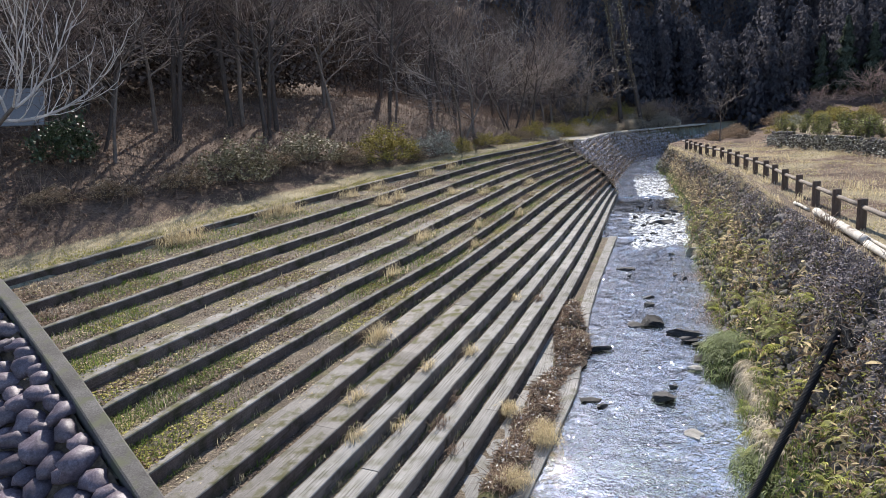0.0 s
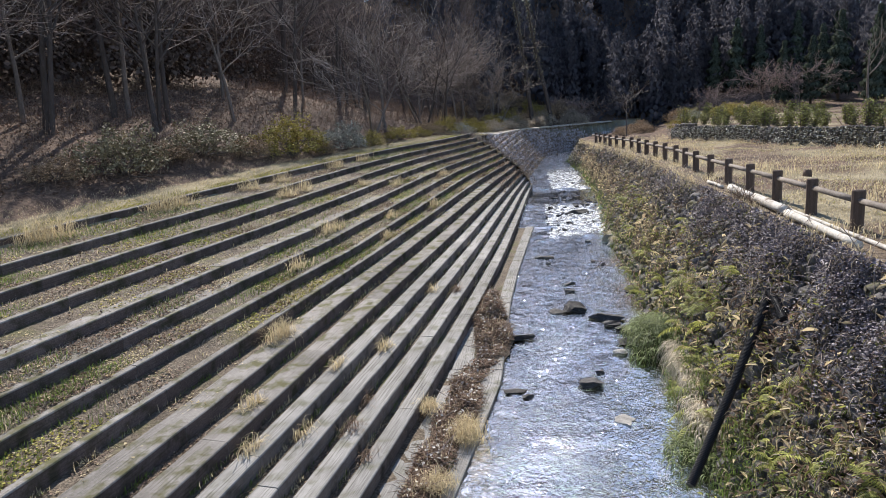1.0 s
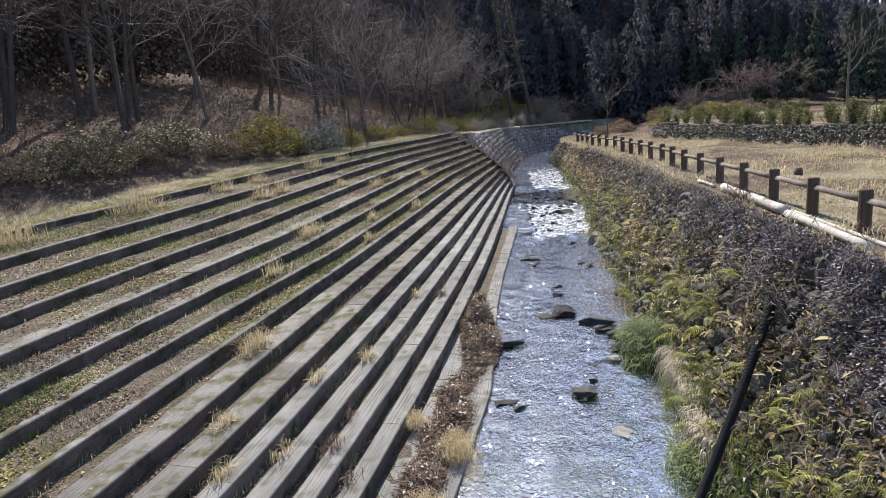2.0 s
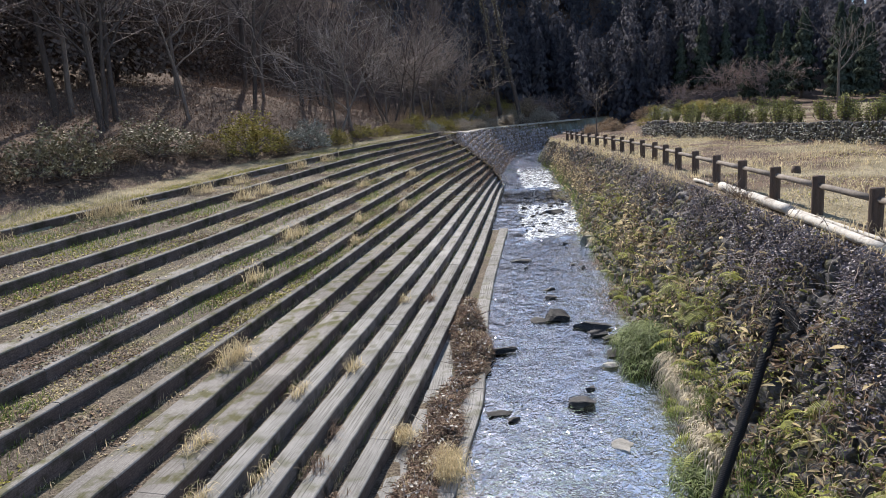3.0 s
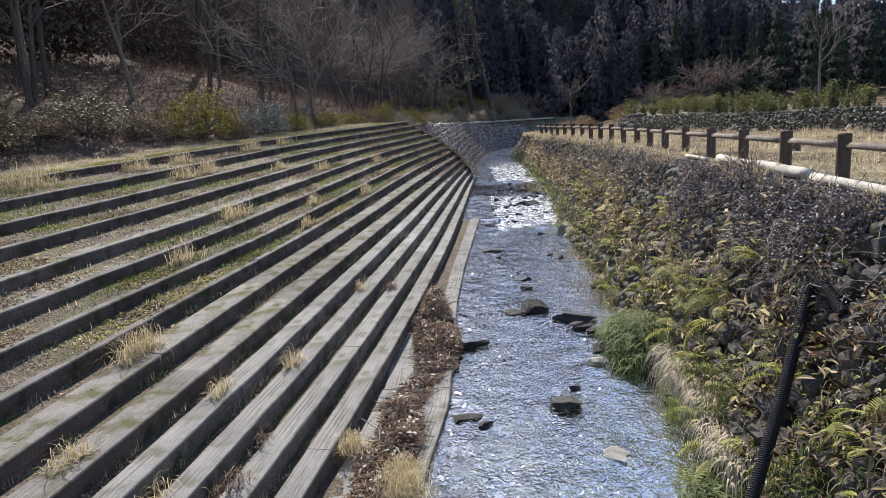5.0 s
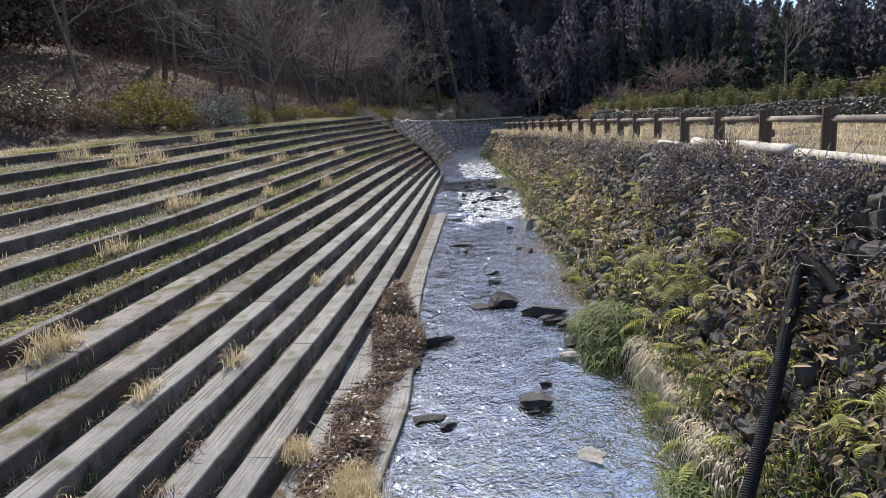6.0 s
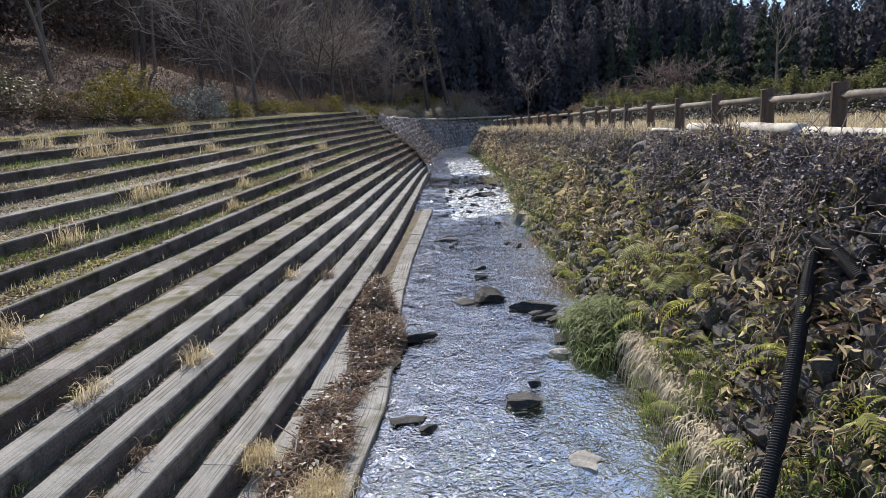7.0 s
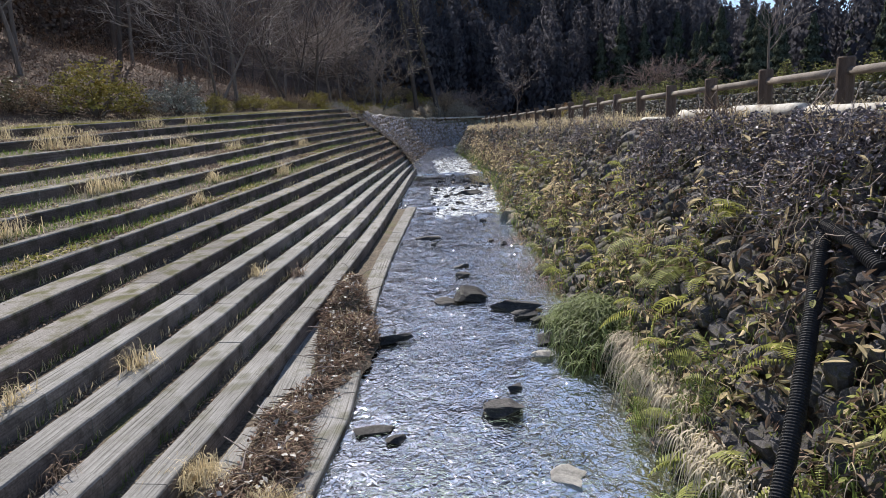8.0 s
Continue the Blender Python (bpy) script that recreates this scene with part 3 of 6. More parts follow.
def grow(r, segs, p, d, length, rad, level, top, lift, curl, gap):
    """One limb of a bare tree with its side shoots."""
    n = (7, 6, 4, 3, 2)[level]
    st = length / n
    end = (.45, .25, .35, .5, .6)[level]
    for i in range(n):
        c = curl * (.35, .8, 1.2, 1.6, 1.8)[level]
        d = d + np.array([r.normal(0, c), r.normal(0, c), r.normal(0, c) + lift * .10 * (level > 0)])
        d /= np.linalg.norm(d)
        q = p + d * st
        r0, r1 = (max(rad * (1 - (1 - end) * k / n), THIN[level] * .7) for k in (i, i + 1))
        segs.append((p, q, r0, r1, level))
        p = q
        if level >= top or (level == 0 and i < n * gap):
            continue
        kids = (int(r.integers(1, 3)), 1 + (r.uniform() < .2), int(r.uniform() < .85), int(r.uniform() < .5))[level]
        for _ in range(kids):
            side = np.cross(d, r.normal(0, 1, 3))
            side /= np.linalg.norm(side) + 1e-6
            w = r.uniform(.75, 1.3) if level == 0 else r.uniform(.45, .95)
            nd = d * math.cos(w) + side * math.sin(w)
            nd[2] += .12 * lift
            ln = length * (r.uniform(.8, 1.15) if level == 0 else r.uniform(.4, .62)) * (1 - .3 * i / n)
            grow(r, segs, p, nd / np.linalg.norm(nd), ln, max(THIN[level + 1], r1 * .6), level + 1, top, lift, curl, gap)


def bare_tree(seed, height=7.0, lift=.5, curl=.09, gap=.35, lean=.1, stems=1, twigs=None, top=3):
    """Trunk and crown meshes of a leafless tree that stands at the origin."""
    r = np.random.default_rng(seed)
    segs = []
    for s in range(stems):
        an = 6.28 * s / stems + r.uniform(0, 1)
        ln = lean + (.28 if stems > 1 else 0)
        d = np.array([math.cos(an) * ln, math.sin(an) * ln, 1.0])
        off = .12 * (stems > 1)
        grow(r, segs, np.array([off * math.cos(an), off * math.sin(an), -.15]), d / np.linalg.norm(d), height * .58, height * (.0135 if stems == 1 else .010), 0, top, lift, curl, gap)
    v, f = prisms([s[:4] for s in segs if s[4] <= 1], 6)
    trunk = np_mesh("trunk", v, f, (M_bark_dark if twigs is M_twig_dark else M_bark,), True)
    v, f = prisms([s[:4] for s in segs if s[4] > 1], 3)
    crown = np_mesh("crown", v, f, (twigs or M_twig,))
    return trunk, crown


def stand(name, meshes, m, label, category, group=""):
    """A thing at m with one part for each (name, mesh)."""
    e = empty(name, m, label, category, group)
    for nm, me in meshes:
        put(nm, me, e)
    return e


def at_ground(x, y, dz=0.0, yaw=0.0, s=1.0):
    return Matrix.Translation((x, y, ground_z(x, y) + dz)) @ Matrix.Rotation(yaw, 4, 'Z') @ Matrix.Scale(s, 4)


def stuff(name, parts, mats, label, category, smooth=False):
    v, f = join(parts) if isinstance(parts, list) else parts
    return put(name, np_mesh(name, v, f, mats, smooth), label=label, category=category, kind="stuff")


def rock_mesh(name, mat, seed, size, fine=7):
    """An angular broken rock of that size."""
    r = random.Random(seed)
    bm = bmesh.new()
    bmesh.ops.create_cube(bm, size=1.0)
    bmesh.ops.subdivide_edges(bm, edges=bm.edges[:], cuts=fine, use_grid_fill=True)
    cuts = [(Vector((r.gauss(0, 1), r.gauss(0, 1), r.gauss(0, .8))).normalized(), r.uniform(.26, .5)) for _ in range(13)]
    off = Vector((r.uniform(-9, 9), r.uniform(-9, 9), r.uniform(-9, 9)))
    for v in bm.verts:
        for d, k in cuts:
            over = v.co.dot(d) - k
            if over > 0:
                v.co -= d * over
        v.co *= 1 + .26 * noise.noise(v.co * 2.2 + off) + .09 * noise.noise(v.co * 7 + off)
        v.co = Vector((v.co.x * size[0], v.co.y * size[1], v.co.z * size[2]))
    me = bpy.data.meshes.new(name)
    bm.to_mesh(me)
    bm.free()
    me.materials.append(mat)
    return me


def stone_meshes(name, n, mat, seed, ico=False, flat=1.0, rough=.12):
    out = []
    r = random.Random(seed)
    for i in range(n):
        bm = bmesh.new()
        if ico:
            bmesh.ops.create_icosphere(bm, subdivisions=2, radius=.5)
        else:
            bmesh.ops.create_cube(bm, size=1.0)
            bmesh.ops.bevel(bm, geom=bm.edges[:], offset=.2, segments=1, affect='EDGES')
        off = Vector((r.uniform(-9, 9), r.uniform(-9, 9), r.uniform(-9, 9)))
        for v in bm.verts:
            k = 1 + rough * 2.2 * noise.noise(v.co * 1.5 + off) + rough * noise.noise(v.co * 4 + off)
            v.co = v.co * k
            v.co.z *= flat
        me = bpy.data.meshes.new(name)
        bm.to_mesh(me)
        bm.free()
        me.materials.append(mat)
        if ico:
            me.polygons.foreach_set("use_smooth", np.ones(len(me.polygons), bool))
        out.append(me)
    return out


M_bark_dark = material("dark_bark", [(0.25, (0.03, 0.024, 0.021)), (0.5, (0.08, 0.064, 0.056)), (0.8, (0.17, 0.14, 0.125))], scale=4, fine=30, stretch=(3, 3, .6), bump=.5, depth=.02)
M_bark = material("grey_bark", [(0.25, (0.055, 0.044, 0.037)), (0.5, (0.16, 0.13, 0.112)), (0.8, (0.32, 0.27, 0.24))], scale=4, fine=30, stretch=(3, 3, .6), bump=.5, depth=.02)
M_twig_dark = material("dark_twigs", [(0.3, (0.09, 0.066, 0.057)), (0.7, (0.26, 0.20, 0.178))], scale=2, fine=10, bump=0, rand=.35, per_island=True)
M_grey_straw = material("grey_dead_grass", [(0.3, (0.27, 0.23, 0.18)), (0.7, (0.50, 0.44, 0.36))], scale=3, fine=20, bump=0, rand=.4, per_island=True, trans=.3)
M_shrub_dark = material("shiny_olive_leaf", [(0.3, (0.11, 0.095, 0.05)), (0.7, (0.40, 0.35, 0.22))], scale=4, fine=20, bump=0, rand=.5, per_island=True, rough=.6, spec=.2)
M_twig = material("pale_twigs", [(0.3, (0.14, 0.113, 0.098)), (0.7, (0.44, 0.375, 0.335))], scale=2, fine=10, bump=0, rand=.35, per_island=True)
M_twig_white = material("white_barked_twigs", [(0.3, (0.34, 0.31, 0.29)), (0.7, (0.66, 0.62, 0.60))], scale=2, fine=10, bump=0, rand=.25, per_island=True)
M_straw = material("dry_straw", [(0.3, (0.48, 0.39, 0.23)), (0.7, (0.74, 0.64, 0.44))], scale=3, fine=20, bump=0, rand=.35, per_island=True, trans=.45)
M_pale_straw = material("bleached_straw", [(0.3, (0.42, 0.36, 0.27)), (0.7, (0.70, 0.63, 0.51))], scale=3, fine=20, bump=0, rand=.35, per_island=True, trans=.3)
M_twig_pink = material("pinkish_twigs", [(0.3, (0.24, 0.17, 0.155)), (0.7, (0.46, 0.36, 0.33))], scale=2, fine=10, bump=0, rand=.35, per_island=True)
M_brown = material("dead_brown_stems", [(0.3, (0.14, 0.094, 0.068)), (0.7, (0.37, 0.275, 0.205))], scale=3, fine=20, bump=0, rand=.55, per_island=True, trans=.2)
M_russet = material("russet_dead_leaf", [(0.3, (0.11, 0.066, 0.047)), (0.7, (0.32, 0.205, 0.15))], scale=3, fine=20, bump=0, rand=.55, per_island=True, trans=.15)
M_green = material("fresh_grass", [(0.3, (0.07, 0.11, 0.025)), (0.7, (0.20, 0.27, 0.07))], scale=3, fine=20, bump=0, rand=.45, per_island=True, trans=.45)
M_sedge = material("dark_sedge", [(0.3, (0.045, 0.075, 0.022)), (0.7, (0.22, 0.26, 0.10))], scale=3, fine=20, bump=0, rand=.6, per_island=True, trans=.25, rough=.6)
M_moss = material("yellow_moss_grass", [(0.3, (0.24, 0.225, 0.05)), (0.7, (0.50, 0.455, 0.14))], scale=3, fine=20, bump=0, rand=.4, per_island=True, trans=.2)
M_ivy = material("dark_ivy_leaf", [(0.3, (0.075, 0.066, 0.078)), (0.7, (0.26, 0.236, 0.27))], scale=4, fine=20, bump=0, rand=.6, per_island=True, rough=.55, spec=.5)
M_fern = material("yellow_green_fern", [(0.3, (0.15, 0.18, 0.04)), (0.7, (0.46, 0.46, 0.15))], scale=4, fine=20, bump=0, rand=.5, per_island=True, trans=.45, rough=.6)
M_shrub = material("olive_shrub_leaf", [(0.3, (0.18, 0.15, 0.04)), (0.7, (0.45, 0.38, 0.12))], scale=4, fine=20, bump=0, rand=.5, per_island=True, rough=.8, spec=.1, trans=.15)
M_shrub_brown = material("brown_shrub_leaf", [(0.3, (0.19, 0.135, 0.09)), (0.7, (0.52, 0.39, 0.26))], scale=4, fine=20, bump=0, rand=.5, per_island=True, rough=.8, spec=.1)
M_shrub_grey = material("silver_shrub_leaf", [(0.3, (0.19, 0.195, 0.16)), (0.7, (0.48, 0.48, 0.42))], scale=4, fine=20, bump=0, rand=.5, per_island=True, rough=.6, spec=.2)
M_hedge = material("hedge_leaf", [(0.3, (0.09, 0.105, 0.035)), (0.7, (0.33, 0.335, 0.125))], scale=2, fine=9, bump=0, rand=.5, per_island=True, rough=.75, spec=.12, trans=.2)
M_evergreen = material("glossy_evergreen_leaf", [(0.3, (0.03, 0.05, 0.02)), (0.7, (0.09, 0.125, 0.06))], scale=4, fine=20, bump=0, rand=.5, per_island=True, rough=.33, spec=.55)
M_cedar = material("cedar_needles", [(0.3, (0.05, 0.062, 0.048)), (0.7, (0.12, 0.14, 0.105))], scale=1, fine=5, bump=0, rand=.5, per_island=True, rough=1.0, spec=0.0, trans=.2)
M_wallstone = material("wall_stone", [(0.25, (0.03, 0.028, 0.029)), (0.5, (0.105, 0.098, 0.099)), (0.8, (0.28, 0.262, 0.262))], scale=3, fine=24, bump=.8, depth=.03, rand=.3, blot=(2.2, .48, .62, (.085, .08, .035)))
M_wallpale = material("purple_grey_wall_stone", [(0.25, (0.17, 0.152, 0.16)), (0.5, (0.42, 0.385, 0.40)), (0.8, (0.62, 0.585, 0.60))], scale=3, fine=24, bump=.8, depth=.03, rand=.4, blot=(1.6, .50, .62, (.16, .12, .08)))
M_stone_pale = material("pale_river_stone", [(0.25, (0.13, 0.125, 0.115)), (0.5, (0.32, 0.31, 0.29)), (0.8, (0.52, 0.50, 0.47))], scale=4, fine=26, bump=.7, depth=.02)
M_cobble = material("purple_grey_cobble", [(0.28, (0.035, 0.026, 0.033)), (0.5, (0.115, 0.092, 0.112)), (0.72, (0.26, 0.22, 0.255))], scale=2.5, fine=16, spec=.5, bump=.6, depth=.03, rand=.3, rough=.5)
M_pipe = material("black_plastic", [(0.3, (0.014, 0.014, 0.017)), (0.7, (0.032, 0.032, 0.036))], scale=6, fine=40, bump=.1, depth=.004, rough=.6, spec=.3)
M_log = material("bleached_log", [(0.25, (0.22, 0.20, 0.17)), (0.5, (0.55, 0.52, 0.47)), (0.8, (0.75, 0.72, 0.67))], scale=3, fine=18, bump=.5, depth=.02, rough=.8, blot=(2.5, .56, .66, (.16, .12, .09)))
M_sign = material("grey_sign_sheet", [(0.3, (0.15, 0.155, 0.17)), (0.7, (0.26, 0.265, 0.28))], scale=2, fine=20, bump=.1, depth=.004, rough=.55)
M_path = material("pale_gravel_path", [(0.3, (0.34, 0.31, 0.25)), (0.7, (0.58, 0.54, 0.46))], scale=1.5, fine=14, bump=.5, depth=.02)


# ---- wing wall with cap and cobbles, downstream of the steps ----
def cap_a(c):
    return 7.4 - 0.53 * (c + 7.2)


def cap_z(c):
    a = cap_a(c)
    n = float(np.interp(-c, [-line_c(k, cap_start(k)) for k in range(15)], range(15)))
    return line_z(n, a) + 0.10


def build_wing():
    cs = np.linspace(-15.6, -2.4, 20)
    verts, faces = [], []
    prof = ((-.2, -.5), (-.2, -.02), (-.17, 0), (.11, 0), (.14, -.02), (.14, -.35))
    nx = Vector((-1.0, -0.53)).normalized()          # (a, c) pointing downstream from the cap
    for c in cs:
        for d, h in prof:
            verts.append(P(cap_a(c) + nx.x * d, c + nx.y * d, cap_z(c) + h))
    m = len(prof)
    for i in range(len(cs) - 1):
        for q in range(m - 1):
            faces.append((i * m + q, (i + 1) * m + q, (i + 1) * m + q + 1, i * m + q + 1)[::-1])
    put("wing_wall_cap", mesh_of("cap", verts, faces, (M_cap,)), label="sloping grey concrete cap along the cobbled wing wall", category="wall cap", kind="structure")
    verts, faces = [], []
    for c in cs:
        for k in range(6):
            d = .2 + k * .55
            verts.append(P(cap_a(c) + nx.x * d, c + nx.y * d, cap_z(c) - .22 - k * .42))
    for i in range(len(cs) - 1):
        for q in range(5):
            faces.append((i * 6 + q, (i + 1) * 6 + q, (i + 1) * 6 + q + 1, i * 6 + q + 1)[::-1])
    face = put("wing_wall", mesh_of("wing_wall", verts, faces, (M_litter,), True), label="sloping wing wall of rounded purple-grey cobbles", category="wall", kind="structure")
    ms = stone_meshes("cobble", 9, M_cobble, 5, True, .72, .30)
    r = random.Random(3)
    row = 0
    d = .38
    while d < 2.6:
        s = -15.4 + (row % 2) * .16
        while s < -4.0:
            w = r.uniform(.40, .68)
            dd = d + r.uniform(-.09, .09)
            q = P(cap_a(s) + nx.x * dd, s + nx.y * dd, cap_z(s) - .22 - (dd - .2) / .55 * .42 + .03)
            rot = Euler((r.uniform(-.3, .3) + .4, r.uniform(-.3, .3), r.uniform(0, 6.28))).to_matrix().to_4x4()
            put("cobble", r.choice(ms), face, Matrix.Translation(q) @ rot @ Matrix.Diagonal((w * r.uniform(1.0, 1.25), w * r.uniform(.8, 1.0), w, 1)))
            s += w * .74
        d += .37
        row += 1


build_wing()


# ---- stream rocks ----
def build_rocks():
    def slab(a, c, size, yaw, tilt, label, seed, dz=.05, mat=None):
        me = rock_mesh("stream_rock", mat or M_rock, seed, (size[0] * 1.3, size[1] * 1.15, size[2] * .72))
        put("stream_rock", me, None, Matrix.Translation(P(a, c, water_z(a) + dz)) @ pose(0, 0, 0, tilt, tilt * .5, yaw - 16),
            label, "rock", "rocks in the stream")
    slab(20.20, 1.95, (1.05, .42, .34), -8, 12, "dark grey slab lying across the stream", 11, .08)
    slab(19.75, 2.0, (.55, .38, .26), 20, -10, "pale grey stone wedged against a dark slab", 12)
    slab(19.45, 2.35, (.5, .3, .2), 40, 5, "small wet stone beside the slab", 19)
    slab(21.05, 1.05, (.72, .5, .34), 15, 16, "dark angular rock breaking the water", 13, .08)
    slab(20.90, .45, (.5, .4, .12), -30, 4, "low wet rock just above the water", 14, .02)
    slab(15.90, 1.12, (.56, .46, .30), 10, -6, "grey square-edged rock with a flat dry top", 15, .06)
    slab(16.60, 1.35, (.2, .16, .14), 30, 0, "small dark stone in the stream", 16, .03)
    slab(14.30, 1.62, (.40, .30, .13), -35, 8, "pale flat stone just breaking shallow water", 17, .0, M_stone_pale)
    slab(18.75, -.78, (.8, .42, .26), 10, -8, "flat brown rock at the edge of the concrete", 18, .06)
    slab(17.80, 2.05, (.34, .3, .2), 60, 6, "pale stone at the water's edge", 20, .05, M_stone_pale)
    slab(18.50, 2.25, (.5, .4, .25), 20, 15, "wet dark stone under the bank", 21, .04)
    slab(15.60, -.75, (.4, .24, .12), 5, 5, "low wet stone beside the concrete toe", 22, .02)
    slab(15.30, -.45, (.28, .22, .14), 35, 5, "small pale stone beside the concrete toe", 23, .02)
    slab(22.90, .95, (.34, .26, .14), 0, 6, "small dark rock in the current", 24, .03)
    slab(23.80, 1.0, (.36, .24, .14), 20, -6, "small dark rock in the current", 25, .03)
    slab(27.30, .25, (.6, .36, .2), 10, 5, "pale stone near the concrete toe", 26, .04)
    slab(36.50, 2.3, (.9, .5, .3), 0, 8, "rounded rock in the riffle", 27, .06)
    slab(29.9, 3.35, (.9, .6, .6), 20, 10, "large pale rock at the foot of the wall", 28, .12, M_stone_pale)
    slab(29.2, 3.2, (.5, .4, .35), 50, -8, "pale rock beside a larger one", 29, .08, M_stone_pale)
    slab(22.9, 3.1, (.5, .36, .3), 10, 8, "dark rock among dead weeds", 30, .06)
    r = random.Random(8)
    ms = [rock_mesh("stream_stone", M_rock, 40 + k, (1, 1, .7), 4) for k in range(6)]
    for i in range(110):
        a = r.choice((r.uniform(24, 62), r.uniform(32, 46)))
        c = line_c(0, a) + .3 + r.random() * (foot_c(a) - line_c(0, a) - .5) if a < A_END else r.uniform(left_edge(a) + 1.2, foot_c(a))
        s = r.uniform(.12, .34) * (1 if a > 26 else .7)
        put("stream_stone", r.choice(ms), None, Matrix.Translation(P(a, c, water_z(a) + (.0 if r.random() < .5 else -.1))) @ pose(0, 0, 0, r.uniform(-20, 20), r.uniform(-20, 20), r.uniform(0, 360)) @ Matrix.Diagonal((s * 1.4, s, s, 1)),
            "small wet grey stone in the shallow stream", "stone", "small stones in the stream")
    # stones of the bed under the water, all in one
    pos, n = [], 4200
    for i in range(n):
        a = 11 + 34 * rng.random()
        lo, hi = line_c(0, a) + .05, foot_c(a) + .2
        c = lo + (hi - lo) * rng.random()
        p = P(a, c)
        pos.append((p.x, p.y, water_z(a) - .2))
    me = stone_meshes("pebble", 1, M_bed, 39, False, .7, .15)[0]
    tv = np.array([v.co[:] for v in me.vertices])
    tf = [tuple(p.vertices) for p in me.polygons if len(p.vertices) == 4]
    stuff("bed_stones", scatter(tv, tf, pos, turns(n, tilt=.2), np.stack([rng.uniform(.08, .3, n), rng.uniform(.08, .22, n), rng.uniform(.06, .16, n)], -1)), (M_bed,),
          "rounded stones of the stream bed under water", "stones")


build_rocks()


# ---- plants on the terrace ----
def tread_point(n, a, k):
    """A place on tread n, k from the front edge (0) to the next riser (1)."""
    c = line_c(n, a) * (1 - k) + line_c(n + 1, a) * k
    p = P(a, c)
    return (p.x, p.y, line_z(n, a) - .01 + (.04 * k if n >= 7 else 0))


def scatter_treads(count, lo, hi, k0, dense):
    pos = []
    while len(pos) < count:
        n = int(rng.integers(lo, hi))
        a0 = cap_start(n) + .3
        a = a0 + (A_END - a0) * rng.random() ** 1.5
        p = P(a, line_c(n, a))
        if nz(p.x, p.y, n * 3.1 + 10, dense) + .12 < rng.random() * .5:
            continue
        pos.append(tread_point(n, a, k0 + (.98 - k0) * rng.random()))
    return np.array(pos)


def build_terrace_plants():
    stuff("terrace_grey_grass", blades(scatter_treads(15000, 7, 14, .15, .8), .10, .014, 1.2), (M_grey_straw,), "short grey dead grass on the terrace treads", "grass")
    stuff("terrace_dry_grass", [blades(scatter_treads(2600, 7, 14, .2, 1.1), .13, .014, 1.2), blades(scatter_treads(5200, 1, 7, .84, 1.5), .14, .012, .9)], (M_straw,),
          "short pale dry grass on the terrace treads", "grass")
    stuff("terrace_dead_leaves", [leaves(scatter_treads(30000, 7, 14, .12, .6), .07, tilt=.8), leaves(scatter_treads(9000, 1, 7, .76, .9), .05, tilt=.8)], (M_brown,),
          "brown dead leaves lying on the terrace treads", "leaves")
    stuff("terrace_green_grass", [blades(scatter_treads(17000, 7, 14, .25, .45), .12, .014, .9), blades(scatter_treads(4200, 1, 8, .87, 1.2), .13, .012, .7)], (M_green,),
          "fresh green grass growing on the terrace treads", "grass")
    stuff("terrace_pale_leaves", leaves(scatter_treads(8000, 6, 14, .1, .9), .065, tilt=.6), (M_straw,), "pale withered leaves on the terrace treads", "leaves")
    far = []
    for i in range(5000):
        n = int(rng.integers(4, 14))
        a = A_END - .3 - 7.5 * rng.random() ** 1.6
        far.append(tread_point(n, a, rng.random()))
    stuff("step_end_leaves", leaves(np.array(far) + np.array([0, 0, .03]), .10, tilt=.8), (M_brown,), "brown dead leaves gathered at the end of the steps", "leaves")
    shag = scatter_treads(9000, 7, 14, .2, .9)
    stuff("terrace_long_straw", strands(shag[:5000], rng.uniform(0, 6.28, 5000), .17, .010), (M_straw,), "long dry straw lying on the terrace treads", "grass")
    stuff("terrace_long_grass", strands(shag[5000:], rng.uniform(0, 6.28, 4000), .2, .013), (M_moss,), "yellow-green grass hanging over the treads", "grass")
    stuff("terrace_weeds", leaves(scatter_treads(11000, 7, 14, .15, .5), .07, tilt=.8), (M_moss,), "small yellow-green weeds on the terrace treads", "weeds")
    tufts = [(6, 14.6, .55, .45), (6, 14.9, .5, .4), (4, 14.4, .4, .28), (9, 21.8, .6, .45), (9, 22.4, .55, .4), (13, 16.9, .8, .7), (13, 17.5, .75, .75), (13, 21.2, .8, .6), (13, 21.9, .8, .7),
             (13, 25.3, .7, .5), (12, 25.0, .5, .55), (12, 26.2, .5, .5), (13, 27.4, .7, .45), (11, 29.0, .5, .4), (8, 25.5, .6, .4), (8, 18.5, .6, .4), (10, 30.5, .5, .4), (7, 29, .6, .4), (3, 16.0, .5, .3), (2, 12.6, .5, .25),
             (5, 12.0, .4, .3), (4, 11.0, .5, .28), (2, 13.8, .9, .25), (1, 12.1, .7, .22), (3, 12.0, .8, .25), (3, 20.5, .6, .25), (2, 21.3, .5, .28), (13, 31.5, .7, .5), (13, 34.0, .7, .45), (9, 35, .5, .4), (7, 23.2, .6, .35)]
    for n, a, k, h in tufts:
        m = int(105 * h / .4)
        pos = np.array([tread_point(n, a + rng.normal(0, .10 + .22 * h), min(.95, max(.3, k + rng.normal(0, .12)))) for _ in range(m)])
        o = tread_point(n, a, k)
        v, f = join([blades(pos - np.array(o), h, .012, .7, True), strands((pos - np.array(o))[::2], .1, h * 1.35, .012)])
        put("grass_tuft", np_mesh("grass_tuft", v, f, (M_straw if n > 2 else M_brown,)), None, Matrix.Translation(o),
            "tuft of long dry straw-coloured grass on a step" if n > 2 else "small tuft of brown dead grass on a step", "grass tuft", "tufts on the steps")


build_terrace_plants()


